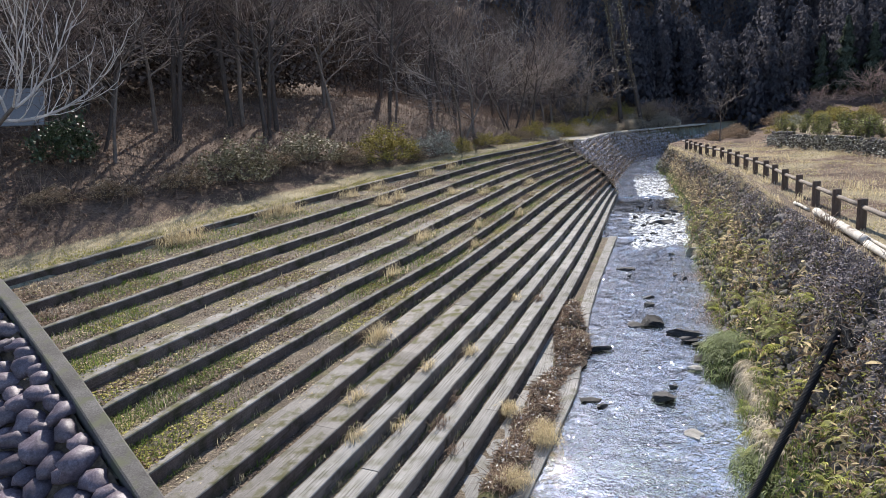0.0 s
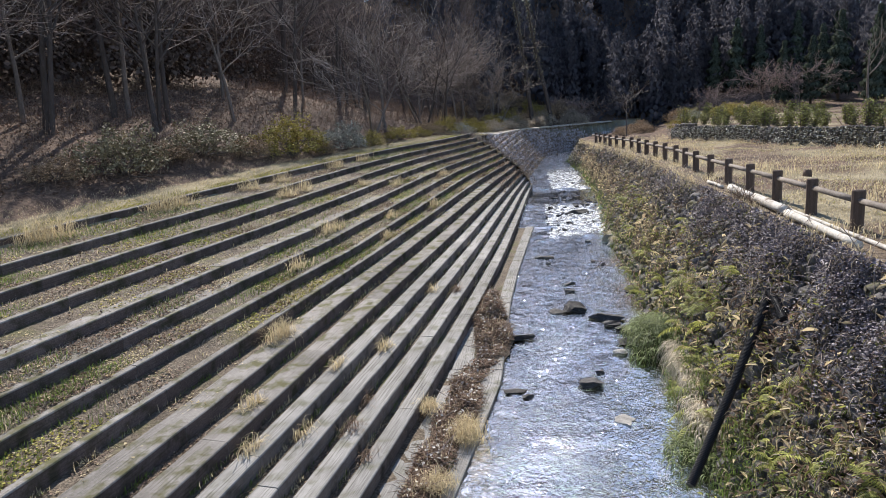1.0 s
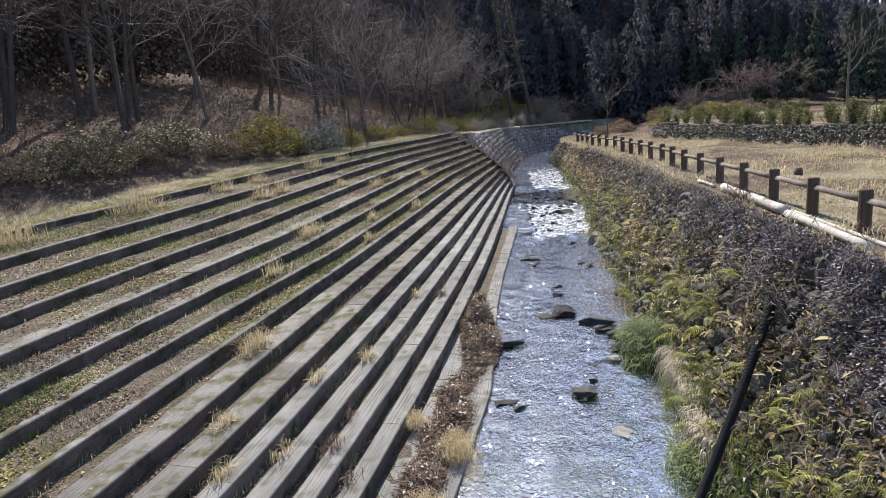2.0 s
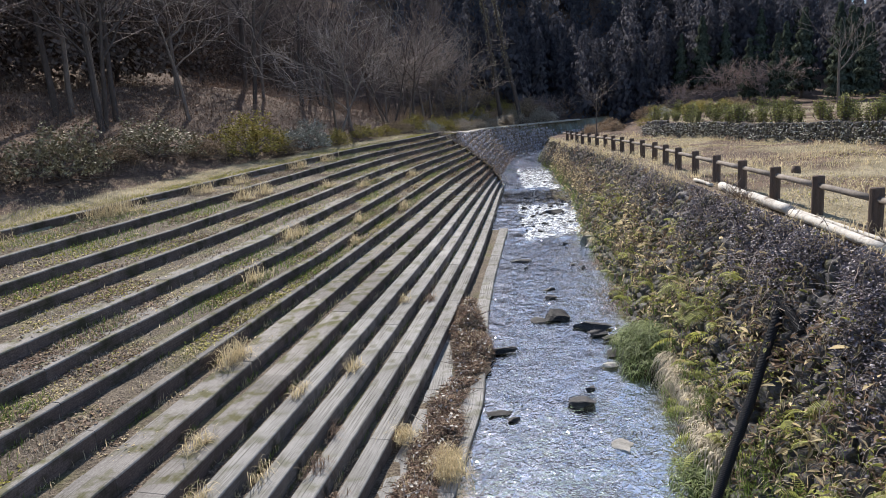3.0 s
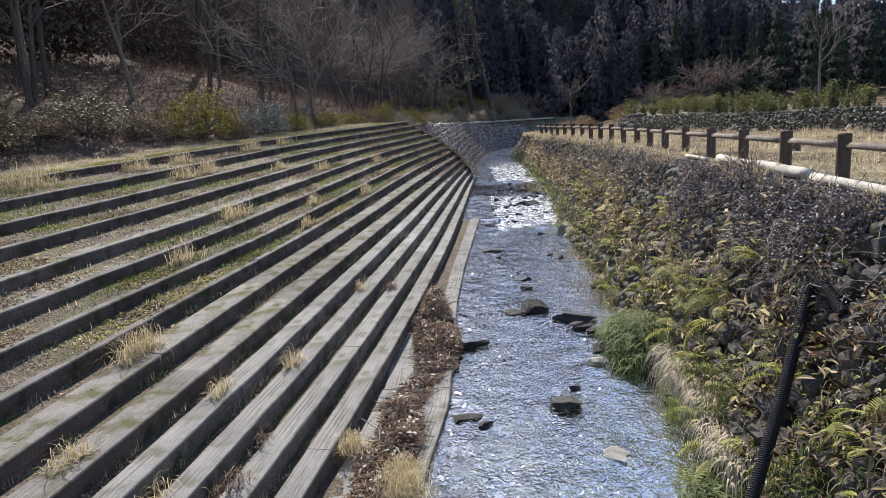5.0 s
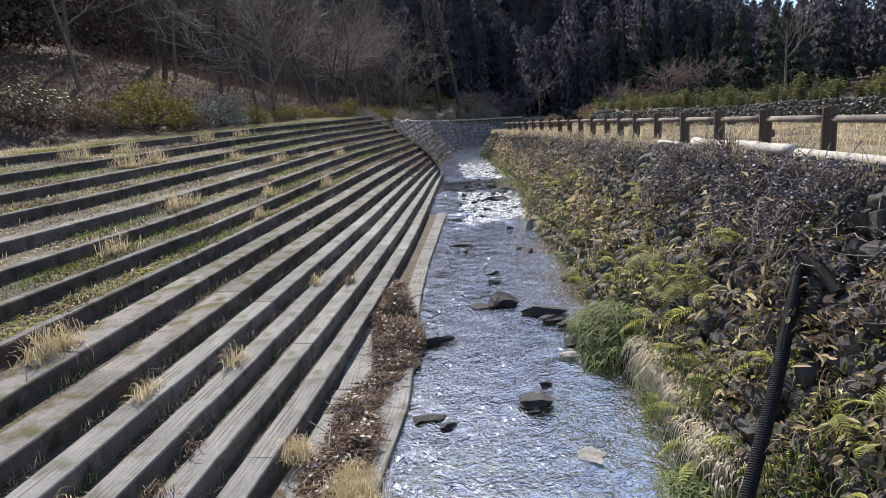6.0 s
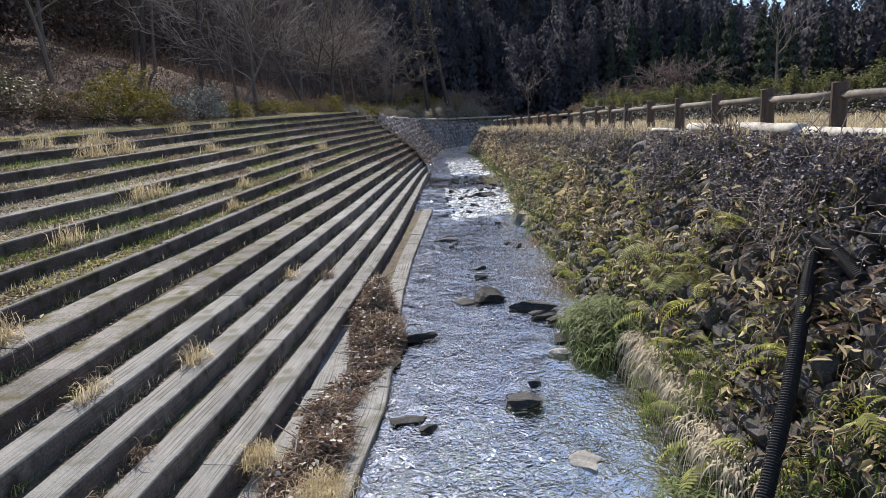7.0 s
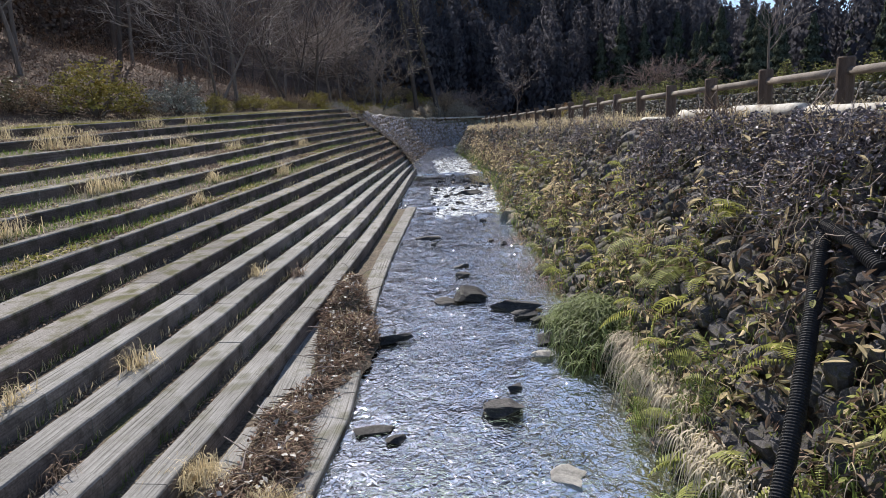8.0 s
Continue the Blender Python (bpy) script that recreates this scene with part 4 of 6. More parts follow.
# ---- drift of dead stems on the lowest step ----
def drift_side(a):
    """The two sides of the drift, which leaves parts of the concrete bare."""
    lo = line_c(1, a) + lerp(a, (11, 13, 14.3, 15.1, 15.8, 16.8, 18.1, 19.6, 21.5, 22.8), (.5, .45, .38, .28, .28, .52, .42, .06, .04, .2))
    hi = lerp(a, (10, 12, 13.4, 14.4, 15.7, 16.5, 17.0, 17.6, 18.6, 19.6, 20.4, 21.4, 22.8), (-2.2, -1.95, -1.7, -1.5, -1.58, -1.4, -1.15, -.98, -.86, -1.02, -1.15, -1.4, -1.75))
    return lo + .10 * nz(a, 2, 0, 1.7) + .06 * nz(a, 5, 0, 4.5), hi + .10 * nz(a, 8, 0, 1.5) + .09 * nz(a, 11, 0, 4.1)


def build_drift():
    def drift_h(a, k):
        return lerp(a, (11, 13, 15, 16.4, 17.2, 18.3, 19.4, 20.6, 21.6, 22.8), (.12, .17, .2, .12, .07, .26, .2, .42, .34, .03)) * math.sin(math.pi * min(1, max(0, k))) ** .7 * (1 + .9 * nz(a, k * 1.5, 3, 1.9)) - .09 * max(0, nz(a * 1.6, k * 2.4, 21, 1.0) + .05)
    verts, faces = [], []
    aa = np.arange(11.0, 22.9, .15)
    for a in aa:
        c0, c1 = drift_side(a)
        for k in range(12):
            t = k / 11
            verts.append(P(a, c0 + (c1 - c0) * t, line_z(0, a) - .03 + drift_h(a, t) + .03 * nz(a, k * .4, 1, 3)))
    for i in range(len(aa) - 1):
        for k in range(11):
            faces.append((i * 12 + k, i * 12 + k + 1, (i + 1) * 12 + k + 1, (i + 1) * 12 + k)[::-1])
    put("debris_mound", mesh_of("debris_mound", verts, faces, (M_soil,), True), label="mound of washed-up soil and dead stems on the lowest step", category="debris", kind="stuff")
    pos = []
    for i in range(5200):
        a = 11.2 + 11.6 * rng.random()
        t = .08 + .9 * rng.random()
        c0, c1 = drift_side(a)
        if drift_h(a, t) < .03 + .06 * rng.random():
            continue
        p = P(a, c0 + (c1 - c0) * t, line_z(0, a) + max(0, drift_h(a, t)))
        pos.append(p[:])
    pos = np.array(pos)
    rot = turns(len(pos), tilt=rng.normal(1.5, .14, len(pos)))
    segs = [(p, p + m @ np.array([0, 0, l]), .007, .004) for p, m, l in zip(pos, rot, rng.uniform(.08, .3, len(pos)))]
    big = [(p, p + m @ np.array([0, 0, l]) + np.array([0, 0, .05]), .014, .008) for p, m, l in zip(pos[::200], rot[::200], rng.uniform(.3, .6, len(pos[::200])))]
    stuff("drift_sticks", prisms(big, 5), (M_twig,), "grey weathered sticks caught in the drift", "sticks")
    stuff("drift_tangle", strands(pos[::2] + np.array([0, 0, .03]), rng.uniform(0, 6.28, len(pos[::2])), .42, .011), (M_brown,), "tangled brown dead weeds of the drift", "weeds")
    pos2 = pos[rng.choice(len(pos), 80)]
    rot2 = turns(80, tilt=rng.normal(1.2, .25, 80))
    tw = []
    for p, m, l in zip(pos2, rot2, rng.uniform(.2, .5, 80)):
        q = p + m @ np.array([0, 0, l]) + np.array([0, 0, .04])
        e = q + (m @ np.array([0, 0, l * .6])) * rng.uniform(.5, 1, 3) * np.array([1, 1, -.2])
        tw += [(p, q, .008, .006), (q, e, .006, .003)]
    stuff("drift_twigs", prisms(tw, 4), (M_twig,), "thin grey twigs standing out of the drift", "twigs")
    stuff("drift_leaves", leaves(np.repeat(pos, 2, 0) + rng.normal(0, .05, (2 * len(pos), 3)) * np.array([1, 1, .4]), .06, tilt=.9), (M_russet,), "reddish brown dead leaves in the drift", "leaves")
    stuff("drift_chips", leaves(pos[2::9] + np.array([0, 0, .05]), .085, tilt=.6), (M_log,), "pale chips of wood and bark in the drift", "chips")
    stuff("dead_stems", prisms(segs), (M_brown,), "tangled brown dead stems caught on the lowest step", "stems")
    stuff("drift_straw", blades(pos[:420], .2, .010, 1.2, True), (M_straw,), "dry pale grass caught in the drift", "grass")
    for a, k, h in ((13.2, .85, .34), (13.6, .8, .3), (11.6, .75, .3), (14.4, .05, .3)):
        o = P(a, line_c(1, a) * (1 - k) + line_c(0, a) * k, line_z(0, a) + .1)
        q = np.array([(rng.normal(0, .16), rng.normal(0, .16), 0) for _ in range(420)])
        put("grass_tussock", np_mesh("grass_tussock", *join([blades(q, h * .8, .009, .7, True), strands(q[::2], 1.2, h * 1.1, .009)]), (M_straw,)), None, Matrix.Translation(o), "rounded tussock of dry grass at the stream edge", "grass tussock", "tussocks at the stream")


build_drift()


# ---- grass along the bank path ----
def build_path_grass():
    pos, pos2 = [], []
    for i in range(34000):
        a = 6 + 46 * rng.random() ** 1.2
        le = left_edge(a)
        d = lerp(a, (8, 18), (4.8, 3.4)) * rng.random() ** 1.3
        p = P(a, le - .1 - d)
        pt = (p.x, p.y, ground_z(p.x, p.y) - .01)
        (pos if nz(p.x, p.y, 2, .5) + .75 - .45 * d > rng.random() * .6 else pos2).append(pt)
    edge = []
    for i in range(9000):
        a = 7 + 40 * rng.random()
        d = .02 + .75 * rng.random() ** 1.5
        if nz(a, d, 4, .8) + .4 > rng.random() * .8:
            p = P(a, left_edge(a) - .25 - d)
            edge.append((p.x, p.y, left_z(a) + .005))
    stuff("path_moss", blades(edge, .045, .03, 1.0), (M_moss,), "yellow-green moss along the edge of the bank path", "moss")
    stuff("path_grass_green", blades(pos, .07, .016, .6), (M_moss,), "short yellow-green mossy grass of the bank path", "grass")
    stuff("path_grass_dry", blades(pos2, .09, .010, .7), (M_straw,), "short dry grass of the bank path", "grass")


build_path_grass()


# ---- stone wall of the left bank upstream of the steps ----
def rubble_wall(name, label, line, base, top, size, mats_seed, mat, batter, near=None, skip=None):
    """A backing with rows of rough stones; line(s) gives (x, y) and the outward way."""
    r = random.Random(mats_seed)
    ms = stone_meshes("stone", 8, mat, mats_seed, False, 1.0, .16)
    lean = batter if callable(batter) else (lambda s: batter)
    core_v, core_f = [], []
    ss = np.arange(line[0], line[1], .6)
    for s in ss:
        p, o = line[2](s)
        zb, zt = base(s), top(s)
        for k in range(5):
            t = k / 4
            q = p - o * (lean(s) * (zt - zb) * t + .10)
            core_v.append((q.x, q.y, zb + (zt - zb) * t))
        q = p - o * (lean(s) * (zt - zb) + .7)
        core_v.append((q.x, q.y, zt))
    for i in range(len(ss) - 1):
        for k in range(5):
            core_f.append((i * 6 + k, i * 6 + k + 1, (i + 1) * 6 + k + 1, (i + 1) * 6 + k))
    wall = put(name, mesh_of(name, core_v, core_f, (M_litter,), True), label=label, category="wall", kind="structure")
    places = []
    hmax = max(top(s) - base(s) for s in ss)
    h = size * .4
    row = 0
    while h < hmax:
        s = line[0] + (row % 2) * size * .5
        while s < line[1]:
            w = size * r.uniform(.8, 1.35)
            zb, zt = base(s), top(s)
            if zb + h < zt + .05:
                p, o = line[2](s)
                q = p - o * (lean(s) * h + r.uniform(-.03, .05))
                yaw = math.atan2(o.y, o.x)
                places.append((s, h, Matrix.Translation((q.x, q.y, zb + h)) @ pose(0, 0, 0, r.uniform(-12, 12), r.uniform(-12, 12), math.degrees(yaw) + r.uniform(-14, 14))
                               @ Matrix.Diagonal((size * .75, w * 1.0, size * r.uniform(.75, 1.05), 1)), r.randrange(8)))
            s += w * .98
        h += size * .86
        row += 1
    count, rest = 0, []
    for s, h, m, k in places:
        if near and near(s, h) and count < 300:
            put("stone", ms[k], wall, m)
            count += 1
        else:
            rest.append((m, k))
    parts = []
    for k in range(8):
        sel = [m for m, kk in rest if kk == k]
        if not sel:
            continue
        tv = np.array([v.co[:] for v in ms[k].vertices])
        tv4 = np.c_[tv, np.ones(len(tv))]
        V = np.concatenate([(np.array(m) @ tv4.T).T[:, :3] for m in sel])
        tf = [tuple(p.vertices) if len(p.vertices) == 4 else (*p.vertices, p.vertices[2]) for p in ms[k].polygons]
        tf = np.array([f for f in tf if len(set(f)) == 4])
        Fq = (tf[None] + (np.arange(len(sel)) * len(tv))[:, None, None]).reshape(-1, 4)
        parts.append((V, Fq))
    if parts:
        v, f = join(parts)
        put("stones", np_mesh("stones", v, f, (mat,)), wall, kind="stuff")
    return wall


def left_out(a):
    """How far the upstream wall's foot stands out from its top edge."""
    return lerp(a, (45, 48, 54, 60, 70, 79), (2.6, 2.8, 2.6, 2.5, 2.5, 2.6))


def left_line(a):
    d = .3
    p, q = P(a - d, left_edge(a - d) + left_out(a)), P(a + d, left_edge(a + d) + left_out(a))
    t = (q - p).normalized()
    m = (p + q) / 2
    return Vector((m.x, m.y)), Vector((t.y, -t.x))


rubble_wall("wall_left_upstream", "dark stone retaining wall of the upper left bank", (44.9, 79, left_line), lambda a: water_z(a) - .3, lambda a: left_z(a) - lerp(a, (44.9, 48), (1.5, .02)), .36, 61, M_wallpale, lambda a: left_out(a) / (left_z(a) - water_z(a) + .3),
            near=lambda s, h: s < 60)


def build_upstream_brush():
    """Dry grass and dead leaves over the upstream wall."""
    pos = []
    for i in range(11000):
        a = rng.uniform(45.5, 76)
        t = rng.random()
        zb, zt = water_z(a) - .2, left_z(a)
        pos.append(P(a, left_edge(a) + left_out(a) * (1 - t) + .07, zb + (zt - zb) * t + .08)[:])
    pos = np.array(pos)
    stuff("upstream_wall_leaves", leaves(pos[:6000], .13), (M_shrub_brown,), "brown dead leaves over the upstream wall", "leaves")
    stuff("upstream_wall_grass", strands(pos[6000:], rng.uniform(0, 6.28, 5000), .4, .02), (M_twig,), "grey dead stems over the upstream wall", "stems")


build_upstream_brush()


def build_far_path():
    """Pale path along the top of the upstream wall and the brush at the end of the steps."""
    verts, faces = [], []
    aa = np.arange(50, 80, .5)
    for a in aa:
        for k in (-.2, -2.4):
            p = P(a, left_edge(a) + k)
            verts.append((p.x, p.y, max(ground_z(p.x, p.y), left_z(a)) + .06))
    for i in range(len(aa) - 1):
        faces.append((2 * i, 2 * i + 2, 2 * i + 3, 2 * i + 1)[::-1])
    cv, cf = [], []
    for a in np.arange(48, 79, .6):
        for d, h in ((.42, -.12), (.40, .0), (.30, .04), (-.1, .04)):
            cv.append(P(a, left_edge(a) + d - .3, left_z(a) + h + .10 + .02 * nz(a, d, 1, 2)))
    for i in range(len(cv) // 4 - 1):
        for k in range(3):
            cf.append((4 * i + k, 4 * i + 4 + k, 4 * i + 5 + k, 4 * i + k + 1))
    put("wall_coping", mesh_of("coping", cv, cf, (M_path,)), label="pale concrete coping along the upstream wall", category="coping", kind="structure")
    pos = []
    for i in range(7000):
        a = rng.uniform(48, 78)
        p = P(a, left_edge(a) - .5 - 6 * rng.random() ** 1.3)
        pos.append((p.x, p.y, ground_z(p.x, p.y)))
    stuff("far_bank_grass", strands(pos, rng.uniform(0, 6.28, len(pos)), 1.3, .03), (M_straw,), "tall pale dead grass beside the far path", "grass")
    ob = put("path", mesh_of("path", verts, faces, (M_path,)), label="pale gravel path along the upper bank", category="path", kind="structure")
    def end_place(u, t):
        """A place on the slope that ends the steps: u upstream from 0 to 1, t down from the path to the water."""
        a = lerp(t, (0, .5, 1), (46.3, 45.6, 44.9)) - .5 + u * lerp(t, (0, .5, 1), (2.2, 1.4, .8))
        c = (line_c(14, A_END) - .2) * (1 - t) - .45 * t
        z = float(np.interp(-c, [-line_c(n, 45) for n in range(1, 15)], [line_z(n, 45) for n in range(1, 15)]))
        return P(a, c, z - .04 - .55 * u * u + .05 * nz(a, t * 7, 3, 1.3))
    verts, faces = [], []
    for i in range(12):
        for k in range(14):
            verts.append(end_place(i / 11, k / 13))
    for i in range(11):
        for k in range(13):
            faces.append((i * 14 + k, i * 14 + k + 1, (i + 1) * 14 + k + 1, (i + 1) * 14 + k)[::-1])
    put("end_slope", mesh_of("end_slope", verts, faces, (M_ground,), True), label="slope of soil and dry brush at the end of the steps", category="slope", kind="structure")
    pos = np.array([(end_place(rng.random(), rng.random() ** 1.2) + Vector((0, 0, .06)))[:] for _ in range(2600)])
    rot = turns(len(pos), tilt=1.1)
    stuff("brush_stems", prisms([(p, p + m @ np.array([0, 0, l]), .012, .005) for p, m, l in zip(pos[:700], rot, rng.uniform(.2, .7, 700))]), (M_twig,), "tangled pale dry brush on the slope", "brush")
    stuff("brush_leaves", leaves(pos + rng.normal(0, .08, (len(pos), 3)), .09), (M_brown,), "brown dead leaves on the end slope", "leaves")
    stuff("brush_grass", strands(pos[700:], rng.uniform(0, 6.28, len(pos) - 700), .45, .016), (M_straw,), "dry grass on the slope at the end of the steps", "grass")
    v, f = tube([P(43.6, -1.2, line_z(2, 43.6) + .9), P(45.2, -.2, line_z(2, 45) + .35), P(46.0, .1, water_z(46) + .3)], (.03, .026, .015), 8)
    put("fallen_branch", mesh_of("fallen_branch", v, f, (M_brown,), True), label="dark fallen branch leaning down the slope", category="branch")


build_far_path()


# ---- right bank wall: stones, plants, pipe, logs ----
def wall_point(a, h, out=0.0):
    """A place on the face of the right wall at the fraction h of its height, out metres in front of it."""
    zb, zt = water_z(a) - .15, right_z(a)
    c = foot_c(a) + (top_c(a) - foot_c(a)) * h
    return P(a, c - out * .9, zb + (zt - zb) * h + out * .42)


def build_right_wall():
    r = random.Random(77)
    verts, faces = [], []
    aa = np.arange(-6, 78, .4)
    for a in aa:
        for k in range(13):
            h = k / 12
            verts.append(wall_point(a, h, -.12 + .05 * nz(a, h * 4, 2, 1.2)))
        verts.append(P(a, top_c(a) + .5, right_z(a) + .01))
        verts.append(P(a, top_c(a) + .9, right_z(a) - .25))
    m = 15
    for i in range(len(aa) - 1):
        for k in range(m - 1):
            faces.append((i * m + k, i * m + k + 1, (i + 1) * m + k + 1, (i + 1) * m + k))
    faces = [f[::-1] for f in faces]
    wall = put("wall_right", mesh_of("wall_right", verts, faces, (M_litter,), True), label="old stone retaining wall overgrown with vines and ferns", category="wall", kind="structure")
    ms = stone_meshes("stone", 8, M_wallstone, 70, False, 1.0, .17)
    near, rest = [], {k: [] for k in range(8)}
    row = 0
    h = .02
    while h < .92:
        a = 2.0 + (row % 2) * .17
        while a < 60:
            w = r.uniform(.24, .42)
            hh = h + r.uniform(-.028, .028)
            q = wall_point(a, hh, r.uniform(-.06, .03))
            m4 = Matrix.Translation(q) @ Matrix.Rotation(math.atan2(-.28, .96), 4, 'Z') @ pose(0, 0, 0, r.uniform(-25, 25), -24 + r.uniform(-15, 15), r.uniform(-18, 18)) @ Matrix.Diagonal((.28, w * r.uniform(.85, 1.1), r.uniform(.2, .36), 1))
            k = r.randrange(8)
            if 9.8 < a < 17.4 and len(near) < 300:
                near.append((m4, k))
            else:
                rest[k].append(m4)
            a += w * .97
        h += .27 / 3.9
        row += 1
    for m4, k in near:
        put("stone", ms[k], wall, m4)
    parts = []
    for k, sel in rest.items():
        tv = np.array([v.co[:] for v in ms[k].vertices])
        tv4 = np.c_[tv, np.ones(len(tv))]
        V = np.concatenate([(np.array(m) @ tv4.T).T[:, :3] for m in sel])
        tf = np.array([tuple(p.vertices) for p in ms[k].polygons if len(p.vertices) == 4])
        parts.append((V, (tf[None] + (np.arange(len(sel)) * len(tv))[:, None, None]).reshape(-1, 4)))
    v, f = join(parts)
    put("stones", np_mesh("stones", v, f, (M_wallstone,)), wall, kind="stuff")


build_right_wall()


def wall_lump(a, h):
    """How thickly the wall is overgrown there: lumps of growth with bare hollows between."""
    return min(1, max(0, .52 + 1.5 * nz(a, h * 3.6, 3, .95) + .7 * nz(a, h * 3.6, 8, 2.6)))


def wall_scatter(count, hfun, a0=4.0, a1=56.0, out=(.0, .15), power=1.6, patch=None, even=.12):
    """Places on the wall; hfun(r) draws the height, patch(a, h) thins them out."""
    pos = []
    while len(pos) < count:
        a = a0 + (a1 - a0) * rng.random() ** power
        h = hfun(rng)
        if patch and rng.random() > patch(a, h):
            continue
        k = wall_lump(a, h)
        if rng.random() > even + k:
            continue
        pos.append(wall_point(a, h, rng.uniform(*out) * (.35 + 1.1 * k))[:])
    return np.array(pos)


def wall_clumps(count, per, hfun, out, spread_, a0=4.0, a1=52.0, power=1.6):
    """Places gathered in clumps that stand off the wall."""
    pos = []
    for _ in range(count):
        a, h = a0 + (a1 - a0) * rng.random() ** power, hfun(rng)
        o = rng.uniform(*out)
        for k in range(per):
            pos.append(wall_point(a + rng.normal(0, spread_), h + rng.normal(0, spread_ * .3), o * rng.uniform(.4, 1.1))[:])
    return np.array(pos)


FROND_V, FROND_F = [], []
for i in range(17):
    y0 = .1 + .052 * i
    w = .19 * math.sin(math.pi * min(1, (i + 3) / 20)) + .015
    z0 = .32 * math.sin(2.2 * y0) - .25 * y0 * y0
    for sx in (-1, 1):
        k = len(FROND_V)
        FROND_V += [(0, y0, z0), (sx * w * .6, y0 + .015, z0 - .02), (sx * w, y0 + .05, z0 - .06), (0, y0 + .038, z0)]
        FROND_F.append((k, k + 1, k + 2, k + 3))


def build_wall_plants():
    up = lambda r: min(1.03, 1.0 - abs(r.normal(0, .22)))
    mid = lambda r: min(.98, max(.02, r.normal(.45, .24)))
    low = lambda r: min(.9, abs(r.normal(.05, .16)))
    ivy = lambda a, h: (.22 if h > .62 else .06) if 12.2 < a < 14.6 and .42 < h < .86 else min(1, max(0, lerp(h, (.3, .55, .75, 1), (-.15, .1, .75, 1)) * lerp(a, (17, 23, 32), (1, .45, .1)) + .55 * nz(a, h * 3, 7, .55) + lerp(a, (9, 14), (.45, 0))))
    stuff("ivy_leaves", leaves(wall_scatter(105000, up, 1.5, 50, (.05, .36), 1.9, ivy, .95), .055), (M_ivy,), "dark glossy purple creeper leaves on the wall", "creeper")
    stuff("wall_dead_leaves", [leaves(wall_scatter(10000, mid, 1.5, 56, (.02, .26), 1.4), .10, slim=True, full=True), leaves(wall_clumps(300, 12, mid, (.10, .36), .12), .16, slim=True, full=True)], (M_brown,), "withered brown leaves hanging on the wall", "leaves")
    stuff("wall_dry_grass", [blades(wall_scatter(1700, mid, 5, 58, (.02, .25), 1.2), .28, .012, .9, True), blades(wall_scatter(6000, lambda r: min(1.02, 1.0 - abs(r.normal(0, .05))), 4, 58, (.0, .2), .9), .24, .011, .9, True)], (M_straw,),
          "dry straw-coloured grass growing from the wall", "grass")
    stuff("wall_hanging_straw", strands(wall_scatter(2600, lambda r: min(.96, max(.1, r.normal(.5, .24))), 4, 56, (.08, .34), 1.3), math.pi - .28, .42, .013), (M_grey_straw,), "pale dead fern stalks and straw hanging down the wall", "dead fern")
    stuff("wall_green_grass", [blades(wall_scatter(6000, low, 5, 60, (.0, .3), 1.2, lambda a, h: lerp(a, (15, 20, 40), (1, .3, .6))), .24, .013, .6, True), blades(wall_scatter(2500, mid, 6, 30, (.02, .2), 1.2), .16, .012, .7, True)], (M_green,),
          "green grass along the foot of the wall", "grass")
    stuff("wall_weeds", [leaves(wall_clumps(110, 12, mid, (.15, .42), .10, 4, 30), .10, tilt=.8, full=True), leaves(wall_scatter(1500, mid, 4, 34, (.03, .30), 1.4), .08, tilt=.8, full=True), leaves(wall_scatter(500, mid, 4, 40, (.10, .38), 1.5), .15, tilt=.8, slim=True, full=True)], (M_fern,), "yellow-green weeds on the wall", "weeds")
    stuff("wall_hanging_stems", strands(wall_scatter(3200, lambda r: min(1.0, max(.05, r.normal(.66, .26))), 1.5, 56, (.06, .32), 1.6), math.pi - .28, .34, .010), (M_russet,), "dead brown stems hanging down the wall", "stems")
    stuff("wall_pale_leaves", [leaves(wall_scatter(1500, mid, 4, 52, (.06, .34), 1.4), .17, slim=True, full=True), leaves(wall_clumps(140, 8, mid, (.12, .36), .11), .21, slim=True, full=True)], (M_straw,), "pale withered leaves caught on the wall", "leaves")
    # bare creeper stems
    pos = wall_scatter(1000, up, 4, 44, (.08, .36), 1.7)
    segs = []
    for p in pos:
        d = rng.normal(0, 1, 3) * np.array([.5, .5, .8])
        q = p
        for k in range(4):
            d = d + rng.normal(0, .5, 3)
            e = q + d / np.linalg.norm(d) * .16
            segs.append((q, e, .007, .006))
            q = e
    stuff("creeper_stems", prisms(segs), (M_twig,), "pale bare creeper stems over the wall", "stems")
    # ferns, each a thing with its fronds
    r = np.random.default_rng(21)
    fronds = [np_mesh("frond", np.array(FROND_V) * np.array([sx, 1, sz]), FROND_F, (M_fern,)) for sx, sz in ((1, 1), (.8, 1.5), (1.25, .6), (.65, .9))]
    for i in range(84):
        a = 7 + 26 * r.random() ** 2.5
        h = min(.85, max(.08, r.normal(.42, .2)))
        if 12.2 < a < 15.4 and h > .36:
            h -= .34
        s = r.uniform(.42, .76)
        e = empty("fern", Matrix.Translation(wall_point(a, h, .10)) @ Matrix.Rotation(math.atan2(-.28, .96), 4, 'Z') @ pose(0, 0, 0, r.normal(0, 10), -38, r.uniform(0, 360)) @ Matrix.Scale(s, 4),
                  "yellow-green fern growing from the stone wall", "fern", "ferns on the wall")
        n = int(r.integers(5, 8))
        for k in range(n):
            put("frond", fronds[int(r.integers(0, 4))], e, pose(0, 0, 0, math.degrees(r.uniform(-.6, .25)), 0, 360 * k / n + r.uniform(-25, 25)) @ Matrix.Scale(r.uniform(.7, 1.25), 4))
